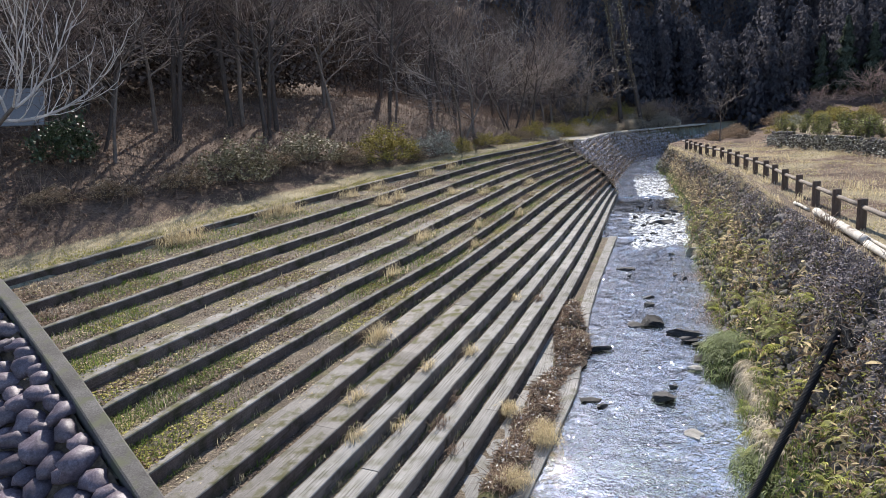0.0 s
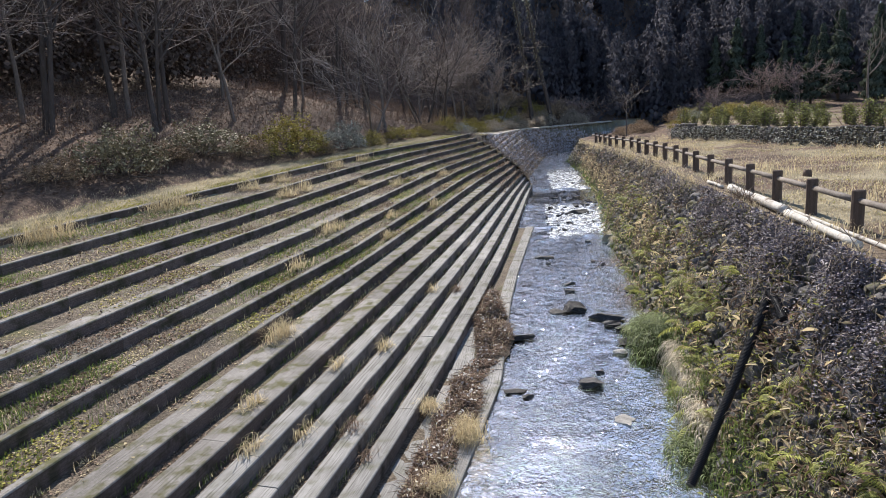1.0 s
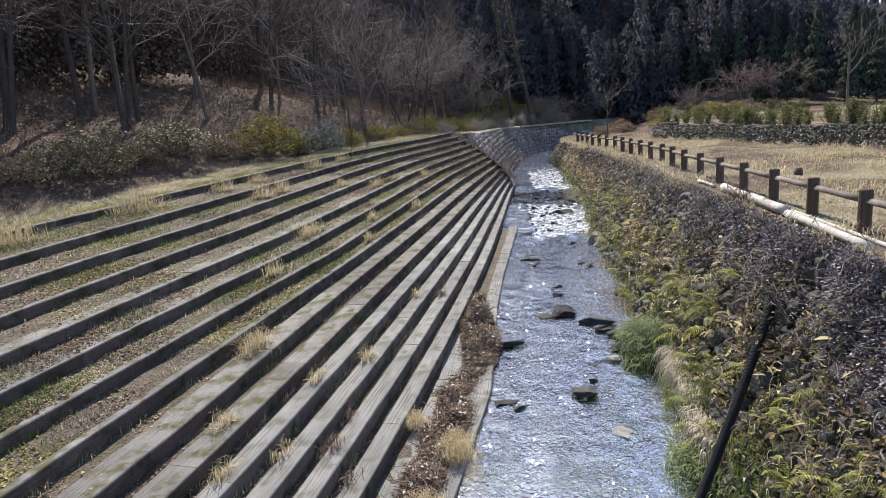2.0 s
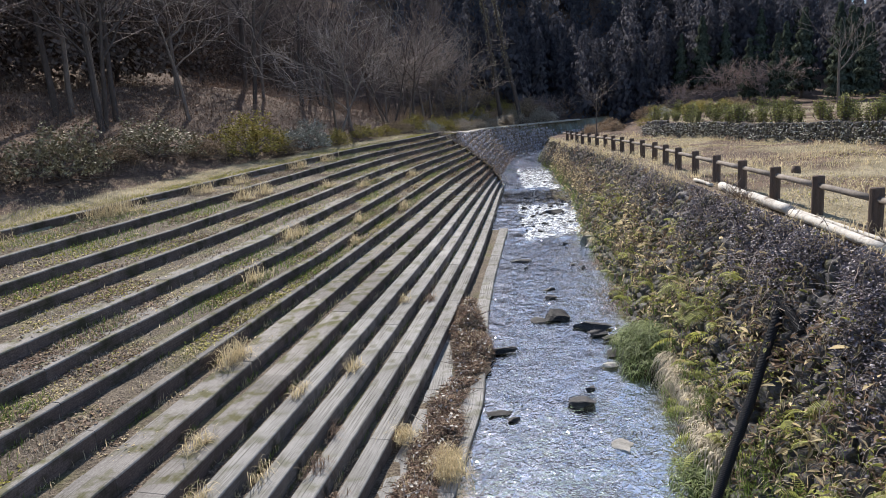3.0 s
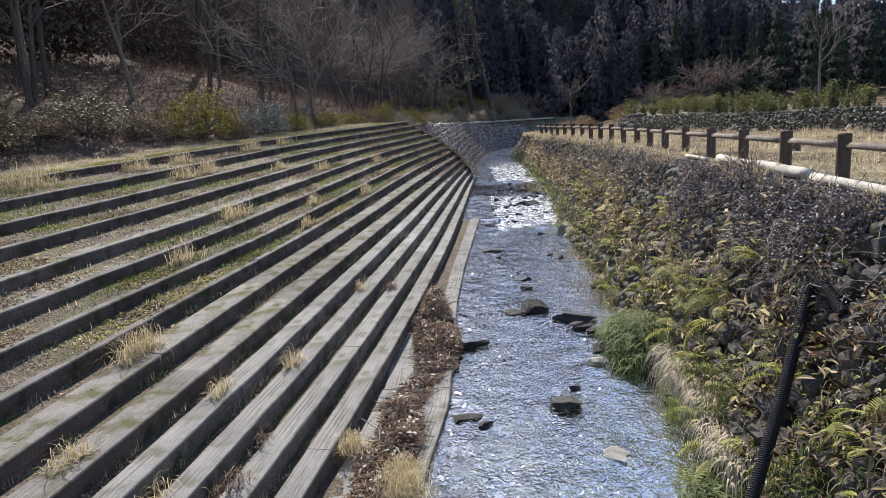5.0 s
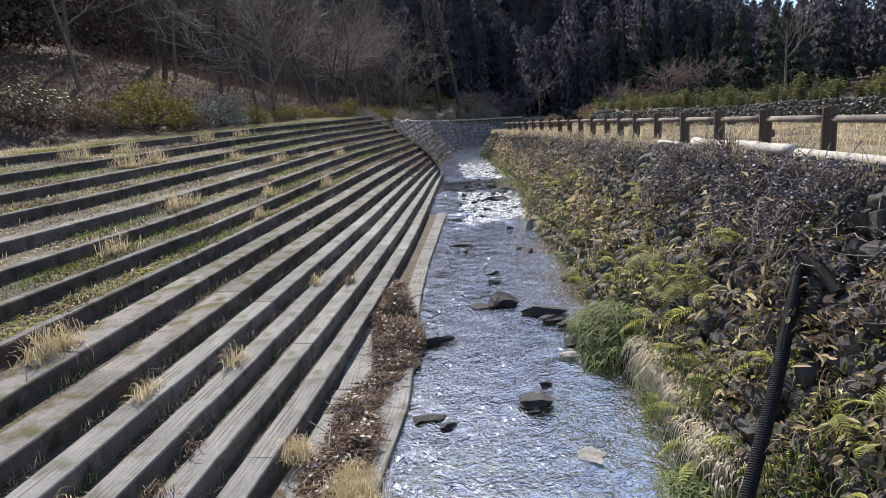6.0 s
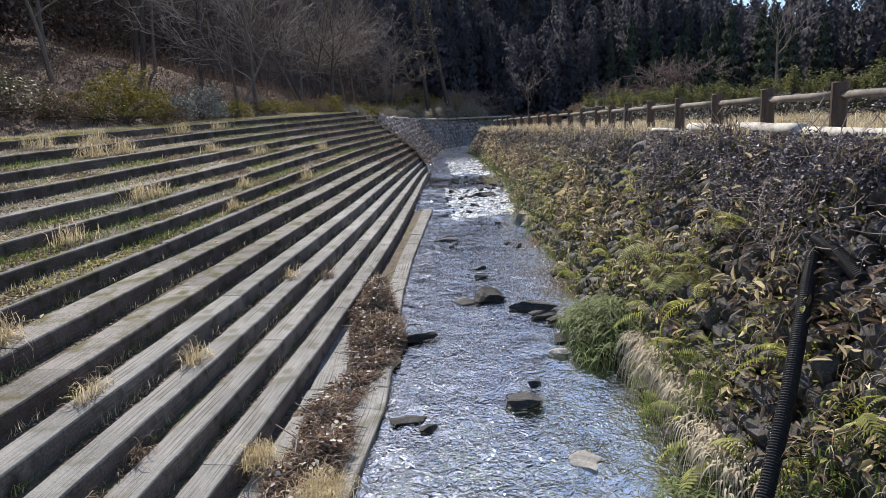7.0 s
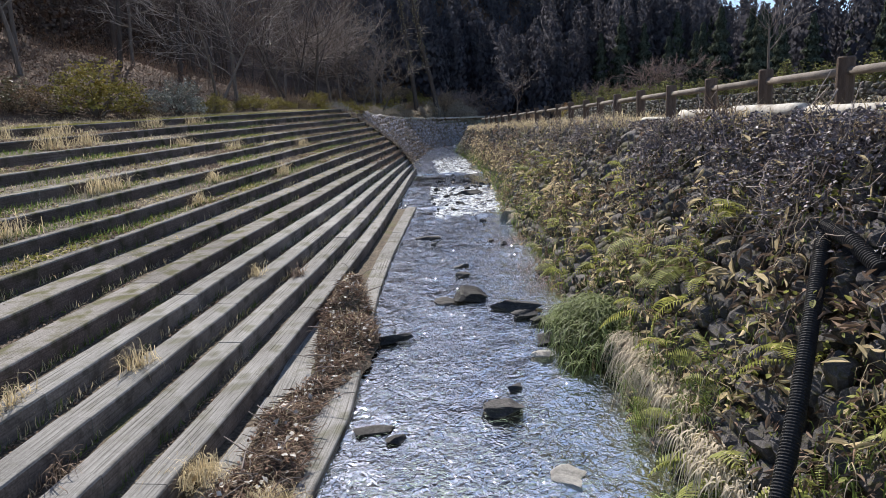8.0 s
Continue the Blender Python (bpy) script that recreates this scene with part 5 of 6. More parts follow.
    # green sedge clump at the water
    def clump(name, a, c, dz, n, h, spread_, mat, label, cat, out=.25, group=""):
        o = P(a, c, water_z(a) + dz)
        q = np.clip(rng.normal(0, 1, (n, 3)), -1.7, 1.7) * np.array([spread_[0], spread_[1], 0])
        q[:, 2] = np.maximum(0, spread_[2] * (1 - (q[:, 0] / (2.2 * spread_[0])) ** 2 - (q[:, 1] / (2.2 * spread_[1])) ** 2))
        if mat is M_pale_straw:
            q[:, 2] *= .3
            v, f = strands(q, 4.0, h * 1.9, .022)
        else:
            v, f = strands(q, rng.uniform(0, 6.28, n), h * 1.35, .026)
        put(name, np_mesh(name, v, f, (mat,)), None, Matrix.Translation(o) @ Matrix.Rotation(math.atan2(-.28, .96), 4, 'Z'), label, cat, group)
    clump("sedge_clump", 18.4, 3.2, .05, 2400, .58, (.5, .78, .68), M_sedge, "dense clump of glossy green sedge at the wall foot", "sedge")
    clump("sedge_clump", 12.9, 2.8, .0, 700, .42, (.3, .5, .3), M_sedge, "patch of green sedge beside the black pipe", "sedge")
    for i, (a, c, n, h) in enumerate(((16.75, 3.35, 300, .55), (16.2, 3.4, 380, .62), (15.6, 3.35, 260, .5), (15.0, 3.3, 160, .4), (13.8, 3.1, 150, .34), (13.2, 3.0, 120, .3), (29.6, 3.45, 420, .4), (30.6, 3.5, 420, .4))):
        clump("dry_grass_clump", a, c, .55 if n < 400 else .2, int(n * 1.4), h * (.75 if n < 400 else .5), (.16, .34, .3), M_pale_straw, "clump of long pale dry grass drooping over the water", "dry grass", group="dry grass at the wall foot")
    for a, c in ((22.6, 3.4), (21.8, 3.3), (26.5, 3.3), (23.6, 3.5)):
        o = P(a, c, water_z(a))
        q = np.stack([rng.normal(0, .5, 500), rng.normal(0, .5, 500), np.abs(rng.normal(.05, .08, 500))], -1)
        put("dead_weed_heap", np_mesh("dead_weed_heap", *strands(q, rng.uniform(0, 6.28, 500), .26, .014), (M_russet,)), None, Matrix.Translation(o), "heap of brown dead weeds at the wall foot", "dead weeds", "weed heaps at the wall foot", "stuff")


build_wall_plants()


def build_pipe():
    top, low = Vector((8.05, 12.19, 2.2)), Vector((5.45, 10.42, -.45))
    e = empty("drain_pipe", top, "black corrugated plastic drain pipe bent over the wall", "pipe")
    inv = e.matrix_basis.inverted()
    bend = top + Vector((.04, .02, .10))
    side = Vector((7.76, 11.33, 2.01))

    def ribbed(pts, rad, pitch):
        fine = []
        for p, q in zip(pts, pts[1:]):
            n = max(2, int((q - p).length / (pitch / 4)))
            fine += [p.lerp(q, i / n) for i in range(n)]
        rads = [rad * (1.0 if i % 4 < 2 else .86) for i in range(len(fine))]
        return tube(fine, rads, 14)
    sag = low.lerp(top, .5) + Vector((.03, -.03, .05))
    for nm, pts in (("long_leg", [low, sag, top, bend]), ("short_leg", [bend, bend.lerp(side, .5) + Vector((0, 0, .06)), side])):
        v, f = ribbed([Vector(p) for p in pts], .082, .03)
        me = mesh_of(nm, v, f, (M_pipe,))
        me.transform(inv)
        put(nm, me, e)


build_pipe()


def build_logs():
    def log(a0, a1, c0, c1, rad, label):
        n = 7
        pts = [P(a0 + (a1 - a0) * i / n, c0 + (c1 - c0) * i / n + .015 * nz(i, a0), right_z(a0 + (a1 - a0) * i / n) + rad * .92 + .02 * nz(a0, i, 5)) for i in range(n + 1)]
        v, f = tube(pts, [rad * (1 - .12 * i / n + .06 * nz(i, a0, 2)) for i in range(n + 1)], 12)
        put("log", mesh_of("log", v, f, (M_log,), True), label=label, category="log", group="logs on the wall")
    log(20.45, 18.35, 5.52, 5.46, .11, "bleached pale log lying along the wall top")
    log(18.25, 16.15, 5.46, 5.42, .115, "bleached pale log with a dark rotten end")
    log(16.0, 12.6, 5.38, 5.25, .085, "bleached pale log half hidden in dry stems")
    log(18.0, 11.5, 5.68, 5.62, .045, "thin pale pole lying beside the logs")
    log(22.6, 21.2, 5.45, 5.5, .05, "thin pale pole on the wall edge")
    pos = [wall_point(a, 1.0, .0) + Vector((0, 0, .08)) for a in rng.uniform(17.6, 19.0, 160)]
    stuff("wall_top_twigs", prisms([(np.array(p), np.array(p) + rng.normal(0, .2, 3), .009, .005) for p in pos]), (M_brown,), "dark dead twigs lying over the logs", "twigs")


build_logs()


# ---- field beyond the fence ----
def build_field():
    line = lambda y: (Vector((field_wall(y), y)), Vector((-1.0, 0.0)))
    gz = lambda y: ground_z(field_wall(y) - .3, y)
    rubble_wall("field_wall", "low dark stone wall holding up the hedge field", (4.0, 47.6, line), lambda y: gz(y) - .1, lambda y: ground_z(field_wall(y) + .5, y) + .02, .25, 90, M_wallstone, .15,
                near=lambda s, h: 26 < s < 44)
    pos = []
    while len(pos) < 30000:
        a = 8 + 50 * rng.random()
        c = top_c(a) + .4 + (15 * rng.random() ** 1.3)
        p = P(a, c)
        if p.x > field_wall(p.y) - .1:
            continue
        k = nz(p.x, p.y, 9, .35)
        pos.append((p.x, p.y, ground_z(p.x, p.y) - .01, .5 + 1.4 * max(0, k)))
    pos = np.array(pos)
    tall = pos[:, 3] > .72
    stuff("field_grass", [blades(pos[~tall, :3][::2], .10, .014, .8, True), blades(pos[tall, :3], .30, .016, .9, True)], (M_straw,), "dry tan grass lying over the field", "grass")
    stuff("field_dead_grass", blades(pos[~tall, :3][1::2], .12, .015, .8, True), (M_grey_straw,), "grey-brown dead grass lying over the field", "grass")
    pos = []
    for i in range(7000):
        y = rng.uniform(8, 47.5)
        x = field_wall(y) + rng.uniform(-.5, .1)
        pos.append((x, y, ground_z(x, y) + rng.uniform(0, .9)))
    stuff("field_wall_weeds", [leaves(pos[:3500], .12), ], (M_shrub_grey,), "grey-green weeds on the field wall", "weeds")
    # hedge plants in rows
    for row, (dx, n) in enumerate(((1.0, 34), (2.6, 24), (4.6, 20), (7.4, 16), (11.0, 14))):
        for i in range(n):
            y = 10 + (38.5 / n) * (i + .5) + rng.normal(0, .2)
            x = field_wall(y) + dx + rng.normal(0, .25)
            h = (.62 + .62 * rng.random() ** 1.5 + .05 * row) * (1.0 if y < 50 else .8)
            k = int(rng.integers(0, 5))
            copy_plant(k, x, y, h)
    # lumps of matted grass
    lump, h = [], []
    while len(lump) < 15000:
        a = 8 + 50 * rng.random()
        p = P(a, top_c(a) + 1.0 + 14 * rng.random())
        if p.x > field_wall(p.y) - .3 or nz(p.x, p.y, 15, .45) + .5 * nz(p.x, p.y, 4, 1.6) < .2:
            continue
        lump.append((p.x, p.y, ground_z(p.x, p.y) + .03))
        h.append(rng.uniform(0, 6.28))
    half = len(lump) // 3
    stuff("matted_grass", strands(lump[half:2 * half], np.array(h[half:2 * half]), .5, .018), (M_straw,), "matted lumps of dry grass in the field", "grass")
    stuff("matted_dead_grass", strands(lump[2 * half:], np.array(h[2 * half:]), .48, .018), (M_grey_straw,), "grey-brown matted dead grass in the field", "grass")
    stuff("matted_weeds", strands(lump[:half], np.array(h[:half]), .38, .018), (M_moss,), "olive weeds among the dry field grass", "weeds")
    o = at_ground(14.9, 19.9)
    v, f = tube([(0, 0, -.1), (0, .02, .1), (.02, .03, .22)], (.16, .14, .12), 9)
    put("tree_stump", mesh_of("tree_stump", v, f, (M_post,), True), None, o, "short dark tree stump in the dry field", "stump")


def leaf_ball(seed, n, size, squash, mat, stems=14, leaf=.1):
    """A leafy bush one metre high: crown and stems."""
    r = np.random.default_rng(seed)
    d = r.normal(0, 1, (n, 3))
    d /= np.linalg.norm(d, axis=1)[:, None]
    d[:, 2] = np.abs(d[:, 2]) * 1.05 - .12
    k = np.array([.72 + .55 * nz(*(v * 1.9), s=1) + .25 * nz(*(v * 5 + 7), s=1) for v in d]) * r.uniform(.55, 1.0, n) ** .5
    q = d * k[:, None] * np.array([squash, squash, .95]) * size
    q[:, 2] += .12
    crown = np_mesh("crown", *leaves(q, leaf, r), (mat,))
    segs = []
    for i in range(stems):
        e = d[i] * .62 * np.array([squash, squash, .9])
        m = np.array([e[0] * .3, e[1] * .3, e[2] * .45])
        segs += [(np.array([0, 0, -.05]), m, .018, .013), (m, e, .013, .006)]
    return crown, np_mesh("stem", *prisms(segs, 4), (M_bark,))


def shoot_bush(seed, n):
    """A hedge plant one metre high: upright shoots with leaves along them."""
    r = np.random.default_rng(seed)
    segs, q = [], []
    for i in range(n):
        an, w = r.uniform(0, 6.28), abs(r.normal(0, .22))
        foot = np.array([math.cos(an) * w * .6, math.sin(an) * w * .6, -.03])
        tip = np.array([math.cos(an) * w * 1.5, math.sin(an) * w * 1.5, r.uniform(.55, 1.1)])
        segs.append((foot, tip, .014, .005))
        for k in np.linspace(.18, 1.02, 22):
            q.append(foot + (tip - foot) * k + r.normal(0, .045, 3))
    return np_mesh("crown", *leaves(np.array(q), .10, r, .8), (M_hedge,)), np_mesh("stem", *prisms(segs, 4), (M_bark,))


HEDGE = [shoot_bush(200 + k, 16 + 3 * k) for k in range(5)]


def copy_plant(k, x, y, h):
    crown, stems = HEDGE[k]
    e = stand("hedge_plant", (("crown", crown), ("stem", stems)), at_ground(x, y, 0, rng.uniform(0, 6.28)) @ Matrix.Diagonal((h * 1.2, h * 1.2, h, 1)),
              "bushy green hedge plant in the upper field row", "hedge plant", "hedge plants in the upper field")


build_field()


# ---- bushes along the bank path ----
def build_bushes():
    kinds = [(M_shrub_brown, "brown leafless-looking bush with tan dead leaves"), (M_shrub, "rounded olive-yellow bush beside the bank path"), (M_shrub_grey, "grey-green glossy bush beside the bank path"), (M_shrub_dark, "dense olive-brown bush with shining leaves"), (M_grey_straw, "pale dry bush beside the far path")]
    models = [[leaf_ball(300 + 10 * i + j, 3600, 1.0, 1.0, m, 22, .055) for j in range(2)] for i, (m, _) in enumerate(kinds)]

    spots = [(-9.2, 28.9, 2.4, 2.4, 3), (-11.0, 26.9, 1.5, 1.2, 0), (-6.9, 33.0, 2.4, 2.0, 3), (-4.9, 34.6, 1.5, 1.3, 0), (-3.0, 36.2, 2.6, 2.5, 1), (-.2, 39.2, 1.9, 1.9, 2), (1.4, 40.6, 1.2, 1.2, 1), (3.4, 43.2, 1.4, 1.1, 1),
             (5.0, 45.0, 1.2, .9, 1), (-12.8, 24.4, 1.4, .9, 0), (7.5, 50.5, 1.7, 1.5, 1), (9.2, 53.0, 1.4, 1.3, 2), (11.2, 57.6, 1.8, 1.7, 1), (15.0, 67.0, 2.0, 1.7, 1), (17.6, 70.2, 2.2, 2.0, 1), (20.6, 72.4, 2.4, 2.0, 0), (24.4, 74.6, 2.6, 2.6, 0),
             (6.2, 48.0, 1.3, 1.1, 0), (12.6, 62.4, 1.5, 1.3, 0), (14.4, 64.6, 1.6, 1.5, 1), (16.4, 68.8, 1.5, 1.3, 2), (19.0, 71.6, 1.6, 1.5, 0), (22.6, 73.8, 1.8, 1.5, 1), (10.0, 59.6, 1.5, 1.2, 0), (8.6, 58.0, 1.5, 1.6, 0), (12.0, 70.0, 2.2, 2.0, 0), (17.0, 76.5, 2.6, 2.4, 0), (20.5, 79.0, 2.8, 2.6, 0), (-8.2, 31.3, 1.5, 1.1, 0), (-1.4, 37.6, 1.1, .9, 0), (-14.4, 23.0, 1.2, .8, 0), (28.0, 63.0, 1.6, 1.0, 0), (26.4, 60.0, 1.2, .9, 0),
             (30.5, 56.0, 1.6, 1.3, 1), (32.5, 58.0, 1.8, 1.4, 2), (29.0, 60.5, 1.5, 1.2, 0), (34.5, 61.0, 2.0, 1.5, 1), (33.0, 54.0, 1.5, 1.2, 1), (36.5, 57.5, 1.9, 1.5, 1), (31.0, 66.0, 2.0, 1.6, 0), (27.5, 68.0, 1.7, 1.4, 0),
             (33.0, 70.0, 1.6, 1.2, 0), (36.5, 67.0, 2.2, 1.7, 0), (40.0, 64.0, 2.0, 1.7, 1), (39.0, 58.0, 1.8, 1.5, 1), (42.0, 60.0, 2.0, 1.8, 0), (22.2, 75.6, 2.4, 2.2, 1), (26.4, 77.0, 2.6, 2.4, 0), (35.0, 72.5, 1.8, 1.2, 0)]
    for a, d, w in ((60, 1.8, 1.3), (63, 2.4, 1.6), (66, 1.6, 1.4), (68.5, 2.2, 1.9), (71, 1.5, 1.6), (73, 2.4, 2.2), (75.5, 1.6, 1.8), (77, 2.5, 2.3)):
        p = P(a, left_edge(a) - d)
        spots.append((p.x, p.y, w, w * .95, 4))
    for i, (x, y, w, h, k) in enumerate(spots):
        crown, stems = models[k][i % 2]
        stand("bush", (("crown", crown), ("stem", stems)), at_ground(x, y, -.03, i * 1.3) @ Matrix.Diagonal((w, w, h, 1)), kinds[k][1], "bush", "bushes along the bank path")
    crown, stems = leaf_ball(340, 2600, 1.0, .8, M_evergreen, 12, .075)
    stand("camellia_bush", (("crown", crown), ("stem", stems)), at_ground(-15.6, 26.6, 0) @ Matrix.Diagonal((2.0, 2.0, 2.5, 1)), "dark evergreen bush with shining leaves on the slope", "bush")


build_bushes()


def build_sign():
    m = at_ground(-17.2, 26.2, 0, .35)
    e = empty("notice_board", m, "weathered grey notice board on dark wooden posts", "notice board")
    for x in (-.75, .55):
        v, f = tube([(x, 0, -.2), (x, 0, 2.1)], (.06, .06), 8)
        put("post", mesh_of("post", v, f, (M_post,)), e)
    bm = bmesh.new()
    bmesh.ops.create_cube(bm, size=1.0)
    bmesh.ops.scale(bm, vec=(2.3, .06, 1.9), verts=bm.verts)
    bmesh.ops.bevel(bm, geom=bm.edges[:], offset=.012, segments=1, affect='EDGES')
    bmesh.ops.rotate(bm, cent=(0, 0, 0), matrix=Matrix.Rotation(-.62, 3, 'X'), verts=bm.verts)
    bmesh.ops.translate(bm, vec=(-.1, -.1, 2.05), verts=bm.verts)
    me = bpy.data.meshes.new("board")
    bm.to_mesh(me)
    bm.free()
    me.materials.append(M_sign)
    put("board", me, e)


build_sign()


# ---- bare trees ----
BARE_DARK = [bare_tree(421, 9.5, .6, .09, .35, .1, twigs=M_twig_dark), bare_tree(422, 9.0, .4, .10, .3, .1, stems=2, twigs=M_twig_dark), bare_tree(423, 11.0, .9, .06, .5, .04, twigs=M_twig_dark)]
BARE = [bare_tree(401, 9.0, .35, .09, .30, .12), bare_tree(402, 10.0, .6, .08, .40, .08), bare_tree(403, 8.5, .3, .11, .22, .2, stems=2), bare_tree(404, 11.0, .9, .06, .5, .04),
        bare_tree(405, 7.0, .15, .15, .2, .25, stems=3, twigs=M_twig_pink), bare_tree(406, 9.0, .15, .10, .33, .12)]


def plant_tree(x, y, k, s=1.0, yaw=0.0, label="leafless grey deciduous tree on the wooded slope", name="bare_tree", group="leafless trees on the slope"):
    trunk, crown = BARE[k] if k >= 0 else BARE_DARK[-k - 1]
    stand(name, (("trunk", trunk), ("crown", crown)), at_ground(x, y, -.05, yaw, s), label, "tree", group)


def build_trees():
    plant_tree(-14.2, 27.6, 0, .8, .4)
    plant_tree(-11.3, 37.0, 3, 1.0, 1.0)
    plant_tree(-10.2, 37.6, 3, .85, 2.2)
    plant_tree(-6.5, 40.2, 0, 1.0, 2.9)
    plant_tree(1.6, 42.3, 2, .95, .5)
    plant_tree(2.6, 45.5, 5, 1.05, 4.0)
    plant_tree(-3.0, 48.6, 1, .9, 2.0)
    plant_tree(-14.6, 33.0, 5, 1.0, 5.0)
    plant_tree(-18.0, 30.0, 2, 1.0, 1.2)
    plant_tree(-20.5, 25.0, 1, 1.1, 3.0)
    plant_tree(-8.0, 45.5, 1, 1.1, .2)
    plant_tree(8.0, 56.0, 2, .95, .9)
    plant_tree(10.5, 61.5, 0, 1.15, 2.0)
    plant_tree(6.0, 54.0, 2, 1.2, 3.6)
    plant_tree(14.5, 70.5, 2, 1.05, 1.6)
    plant_tree(17.5, 74.5, 0, 1.2, 5.1)
    plant_tree(12.0, 66.0, 5, 1.25, 2.4)
    # the near tree whose crown reaches in beside the notice board
    r = np.random.default_rng(61)
    base = Vector((-17.74, 22.0, ground_z(-17.74, 22.0)))
    segs = []
    grow(r, segs, np.array([0, 0, -.1]), np.array([.745, 0, .67]), 4.6, .13, 0, 3, 1.6, .05, .6)
    for k, (h, d) in enumerate(((4.4, (.45, .1, .9)), (4.0, (.1, -.3, .9)), (4.5, (.75, .2, .55)), (3.2, (-.2, .1, .95)))):
        d = np.array(d) / np.linalg.norm(d)
        grow(r, segs, np.array([.745 * h, 0, .67 * h]), d, 3.6, .055, 1, 3, 1.6, .09, .3)
    trunk = np_mesh("trunk", *prisms([s[:4] for s in segs if s[4] == 0], 7), (M_bark,), True)
    crown = np_mesh("crown", *prisms([s[:4] for s in segs if s[4] > 0], 5), (M_twig_white,))
    stand("bare_tree", (("trunk", trunk), ("crown", crown)), Matrix.Translation(base), "pale leafless tree leaning with crooked branches", "tree", "leafless trees on the slope")
    plant_tree(25.4, 56.6, 0, .6, .6, "small leafless tree standing alone by the field", group="lone trees by the field")
    plant_tree(31.5, 36.0, 3, .62, 1.9, "slender leafless sapling among the hedge plants", group="lone trees by the field")
    plant_tree(46.0, 66.0, 4, .8, 2.8, "pinkish leafless bush at the wood's edge", group="lone trees by the field")
    plant_tree(47.0, 62.0, 4, .85, .8, "pinkish leafless bush at the wood's edge", group="lone trees by the field")
    r = np.random.default_rng(50)
    for i, (x, y) in enumerate(((25.5, 75.0), (28.5, 74.0), (41.0, 68.0))):
        plant_tree(x, y, 4, .5 + .06 * i, 1.1 * i, "pinkish leafless bush at the wood's edge", group="leafless brush at the wood's edge")
    for i in range(14):
        a = r.uniform(50, 75)
        p = P(a, left_edge(a) - 3 - 14 * r.random())
        plant_tree(p.x, p.y, (0, 5, 2)[i % 3] if a > 63 else -1 - int(r.integers(0, 3)), r.uniform(.8, 1.15), r.uniform(0, 6.28))
    for i in range(62):
        a = r.uniform(8, 78)
        d = 8.5 + 18 * r.random()
        if 40 < a < 66 and i % 2:
            a -= 34
        p = P(a, left_edge(min(a, 70)) - d)
        plant_tree(p.x, p.y, -1 - int(r.integers(0, 3)), r.uniform(.95, 1.3), r.uniform(0, 6.28))


build_trees()


# ---- undergrowth of the slope ----
def build_undergrowth():
    pos = []
    for i in range(46000):
        a = 4 + 70 * rng.random() ** 1.1
        le = left_edge(min(a, 74))
        d = lerp(a, (8, 18), (4.3, 3.9)) + 17 * rng.random() ** 1.1
        p = P(a, le - d)
        pos.append((p.x, p.y, ground_z(p.x, p.y)))
    pos = np.array(pos)
    rot = turns(len(pos), tilt=.75)
    arcs = pos[::3] + rng.normal(0, .1, (len(pos[::3]), 3)) * np.array([1, 1, 0])
    stuff("brambles", strands(arcs, rng.uniform(0, 6.28, len(arcs)), .7, .014), (M_russet,), "arching brown brambles on the wooded slope", "brambles")
    n = 12000
    stuff("undergrowth_stems", prisms([(p, p + m @ np.array([0, 0, l]), .011, .004) for p, m, l in zip(pos[:n], rot, rng.gamma(3, .2, n))]), (M_brown,), "dry bare stems of the slope's undergrowth", "undergrowth")
    back = pos[np.array([left_edge(min(.28 * p[0] + .96 * p[1], 74)) - (.96 * p[0] - .28 * p[1]) > 7 for p in pos])]
    low = back[rng.choice(len(back), 16000)] + np.stack([rng.normal(0, .3, 16000), rng.normal(0, .3, 16000), rng.gamma(2, .22, 16000)], -1)
    stuff("slope_scrub", leaves(low, .10), (M_russet,), "dark brown scrub over the wooded slope", "scrub")
    stuff("slope_dead_leaves", leaves(pos[n:], .13, tilt=.6), (M_russet,), "brown dead leaves over the wooded slope", "leaves")


build_undergrowth()


# ---- conifers and dark woods ----
def cedar_model(seed, n, mat=M_cedar, slim=.2, spray=.10, hang=-.25):
    """A conifer one metre high as leafy sprays round a trunk."""
    r = np.random.default_rng(seed)
    t = r.random(n) ** .8
    z = .10 + .88 * t
    rad = slim * (1 - t) ** .8 * (.75 + .35 * np.sin(z * 46 + r.uniform(0, 6))) + .012
    an = r.uniform(0, 6.28, n)
    k = r.uniform(.35, 1.0, n)
    pos = np.stack([np.cos(an) * rad * k, np.sin(an) * rad * k, z + .02], -1)
    tv = [(0, 0, 0), (.36, .5, .06), (0, 1, -.3), (-.36, .5, .06)]
    m = turns(n, yaw=an - np.pi / 2, tilt=r.normal(hang, .3, n), r=r)
    V, Fq = scatter(tv, LEAF_F, pos, m, spray * (1.15 - .7 * t) * r.uniform(.7, 1.3, n))
    return V, Fq


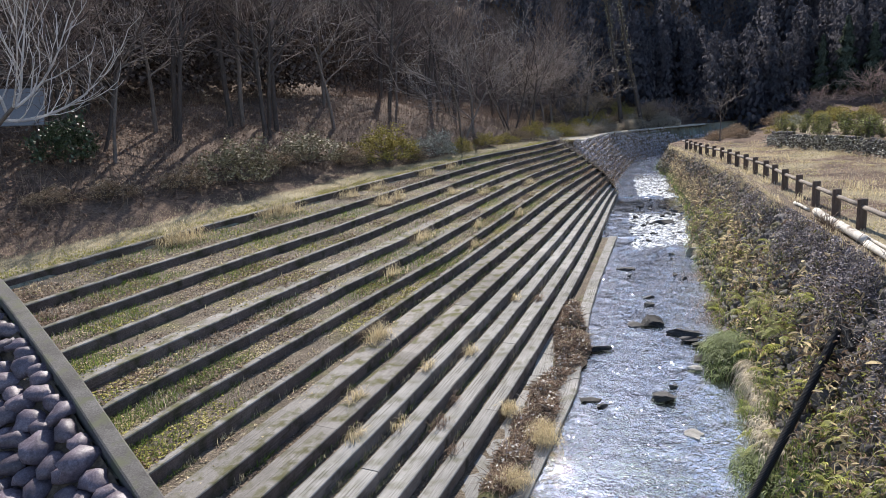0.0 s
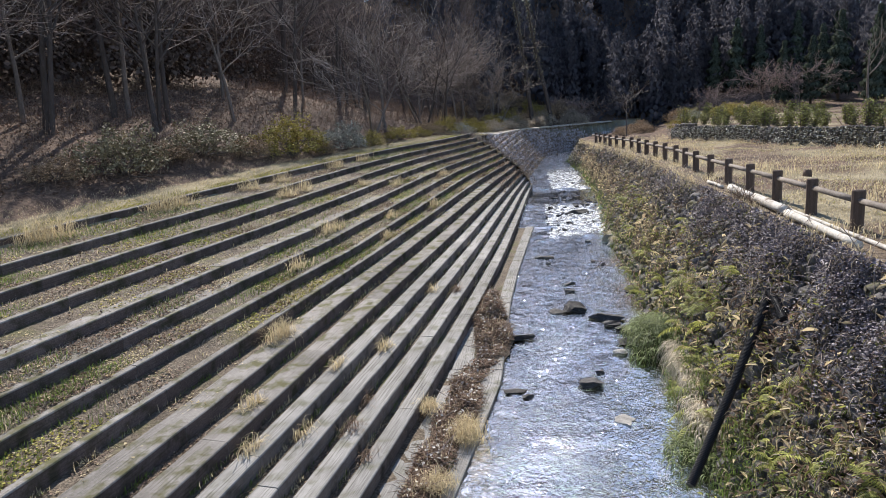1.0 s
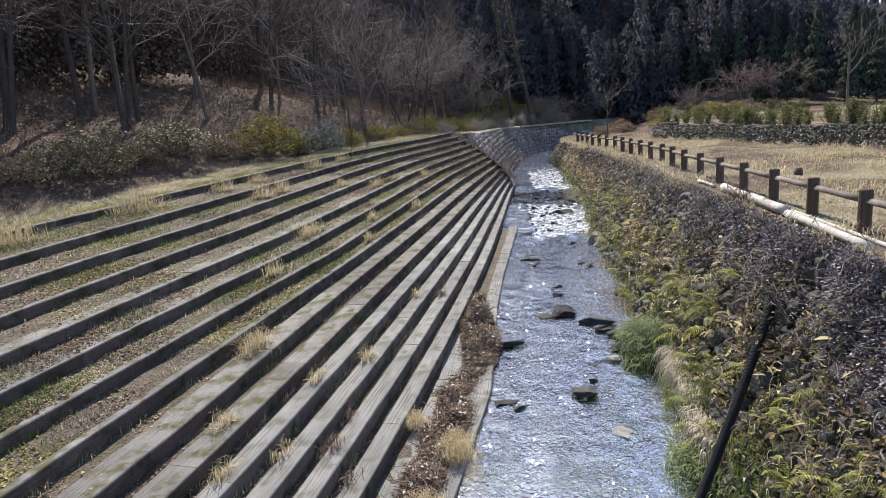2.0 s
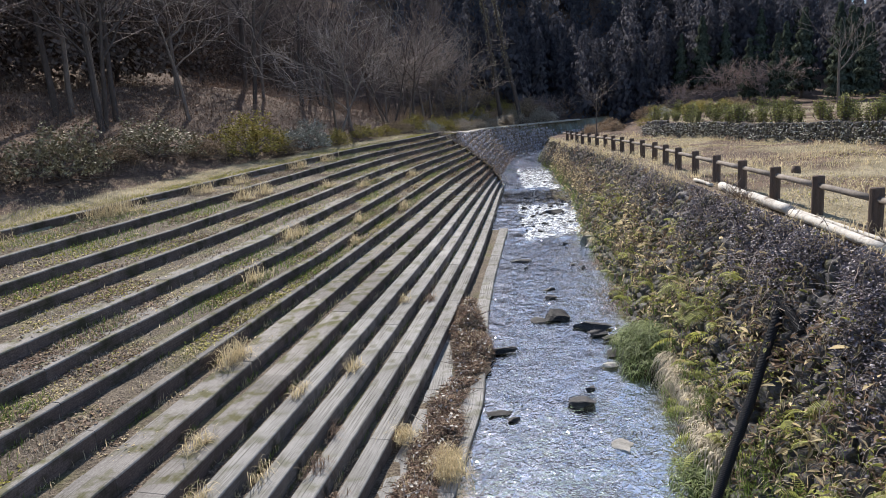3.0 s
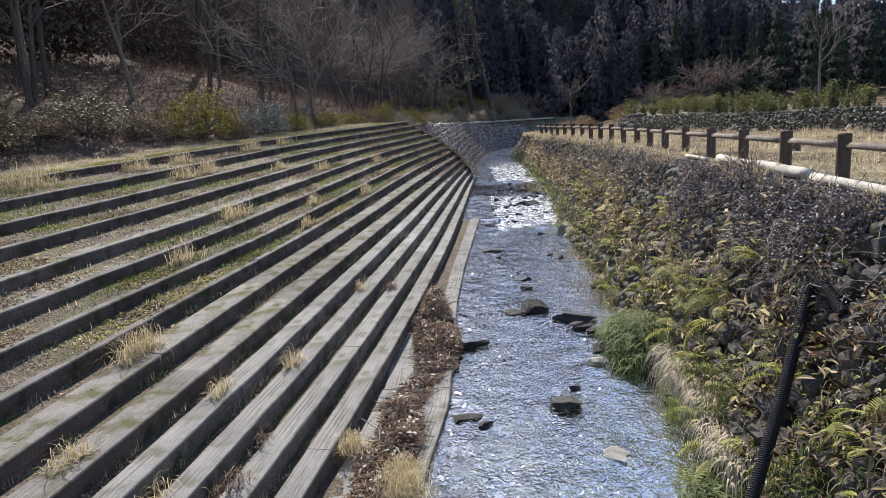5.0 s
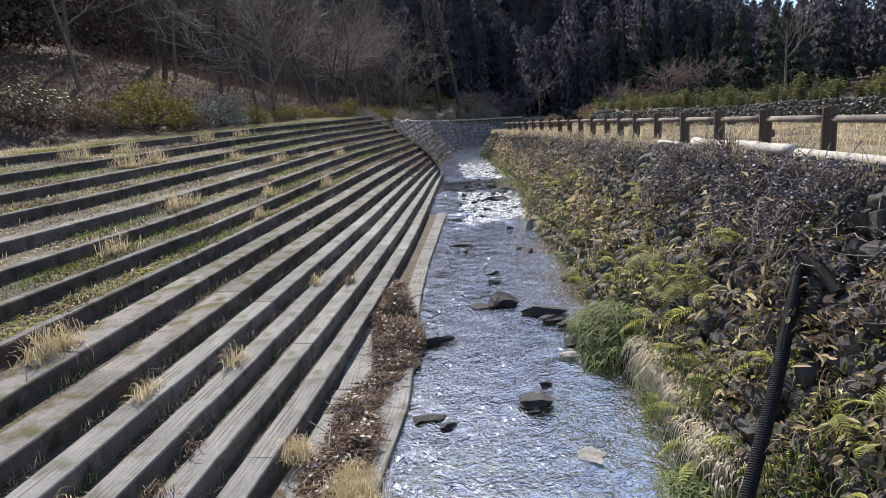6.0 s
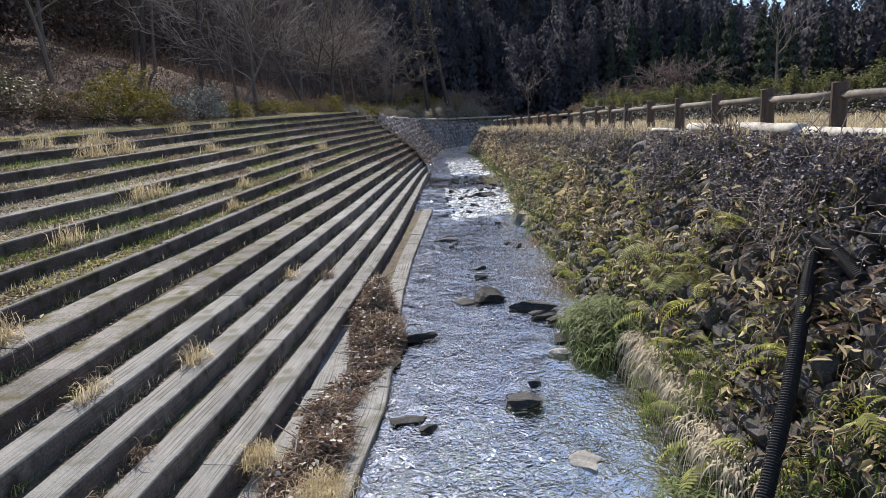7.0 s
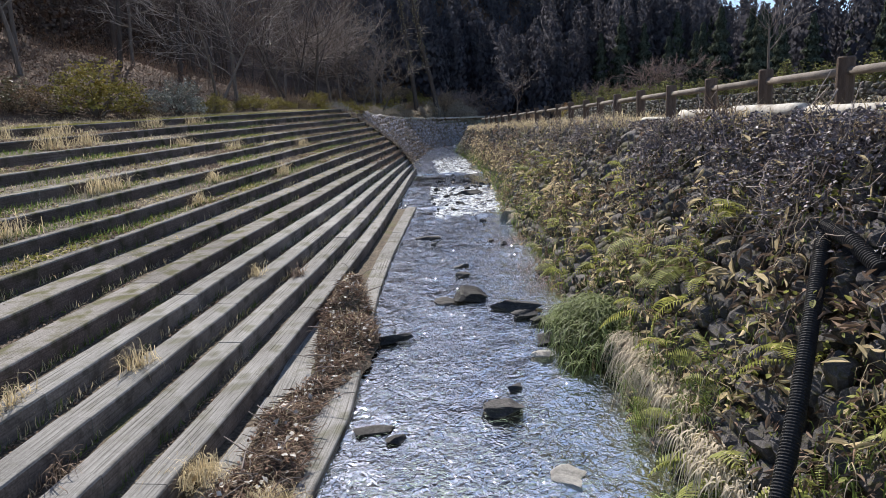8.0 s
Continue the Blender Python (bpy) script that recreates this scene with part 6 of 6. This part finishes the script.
def build_conifers():
    models = []
    for k in range(4):
        crown = np_mesh("crown", *cedar_model(500 + k, 4200, M_cedar, .17, .045, -.8), (M_cedar,))
        v, f = tube([(0, 0, -.02), (0, 0, .4), (0, 0, .95)], (.018, .013, .003), 7)
        models.append((crown, mesh_of("trunk", v, f, (M_bark,), True)))
    r = np.random.default_rng(51)
    for i in range(38):
        x = 45 + 34 * r.random()
        y = 52 + 30 * r.random() + (x - 43) * -.15
        if x < 47 and y < 58:
            x += 4
        crown, trunk = models[i % 4]
        h = r.uniform(6.8, 9.6)
        stand("cedar_tree", (("crown", crown), ("trunk", trunk)), at_ground(x, y, -.1, r.uniform(0, 6.28)) @ Matrix.Diagonal((h, h, h, 1)), "dark green cedar at the foot of the mountain", "cedar", "cedars behind the field")
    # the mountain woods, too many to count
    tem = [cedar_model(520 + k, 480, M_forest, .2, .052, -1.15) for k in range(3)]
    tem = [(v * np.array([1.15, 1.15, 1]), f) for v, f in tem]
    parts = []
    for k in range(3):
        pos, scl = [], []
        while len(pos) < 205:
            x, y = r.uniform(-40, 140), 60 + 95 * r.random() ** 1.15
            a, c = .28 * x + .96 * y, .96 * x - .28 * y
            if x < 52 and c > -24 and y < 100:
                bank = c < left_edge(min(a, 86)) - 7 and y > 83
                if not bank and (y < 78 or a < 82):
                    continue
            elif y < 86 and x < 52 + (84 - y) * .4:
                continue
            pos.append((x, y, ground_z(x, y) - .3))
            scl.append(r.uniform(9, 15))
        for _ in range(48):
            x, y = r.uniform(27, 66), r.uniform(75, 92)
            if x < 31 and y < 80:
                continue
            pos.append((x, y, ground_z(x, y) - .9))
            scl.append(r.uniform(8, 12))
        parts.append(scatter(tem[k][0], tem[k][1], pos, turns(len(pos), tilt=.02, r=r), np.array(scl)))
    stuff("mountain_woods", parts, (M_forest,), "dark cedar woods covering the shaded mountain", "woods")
    tem = [cedar_model(540 + k, 2000, M_hillwood, .2, .019, -1.0) for k in range(3)]
    parts = []
    for k in range(3):
        pos, scl = [], []
        while len(pos) < 50:
            a = r.uniform(5, 82)
            d = (17.5 if a < 62 else 27) + 34 * r.random() ** 1.4
            p = P(a, left_edge(min(a, 72)) - d)
            pos.append((p.x, p.y, ground_z(p.x, p.y) - .3))
            scl.append(r.uniform(7, 12))
        parts.append(scatter(tem[k][0] * np.array([1.6, 1.6, 1]), tem[k][1], pos, turns(len(pos), tilt=.04, r=r), np.array(scl)))
    stuff("hillside_woods", parts, (M_hillwood,), "dark evergreen woods on the left hillside", "woods")


build_conifers()


def build_rim_streak_trees():
    """Two tall leaning trunks beside the far path, leafy stand-ins for a crown's sunlit rim."""
    r = np.random.default_rng(77)
    for x, y, h, lean, count in ((22.8, 70.0, 17.0, -.20, 900), (20.6, 70.4, 16.0, -.12, 700)):
        pts = [Vector((lean * h * t + .25 * nz(t * 4, x), .2 * nz(t * 3, y), h * t - .3)) for t in np.linspace(0, 1, 9)]
        v, f = tube(pts, [.26 - .2 * t for t in np.linspace(0, 1, 9)], 8)
        # leaves along the trunk draw the bright streak of the lit rim
        q = []
        for k in range(count):
            t = .3 + .69 * r.random()
            i = int(t * 8)
            q.append(np.array(pts[i].lerp(pts[i + 1], t * 8 - i)) + r.normal(0, 1, 3) * np.array([.17, .17, .3]))
        stand("rim_streak_tree", (("trunk", mesh_of("trunk", v, f, (M_bark_dark,), True)), ("creeper", np_mesh("creeper", *leaves(np.array(q), .16, r), (M_shrub_dark,)))), at_ground(x, y),
              "tall leaning trunk with olive leaves, added for a crown's sunlit rim", "tree", "creeper-clad trunks")


build_rim_streak_trees()
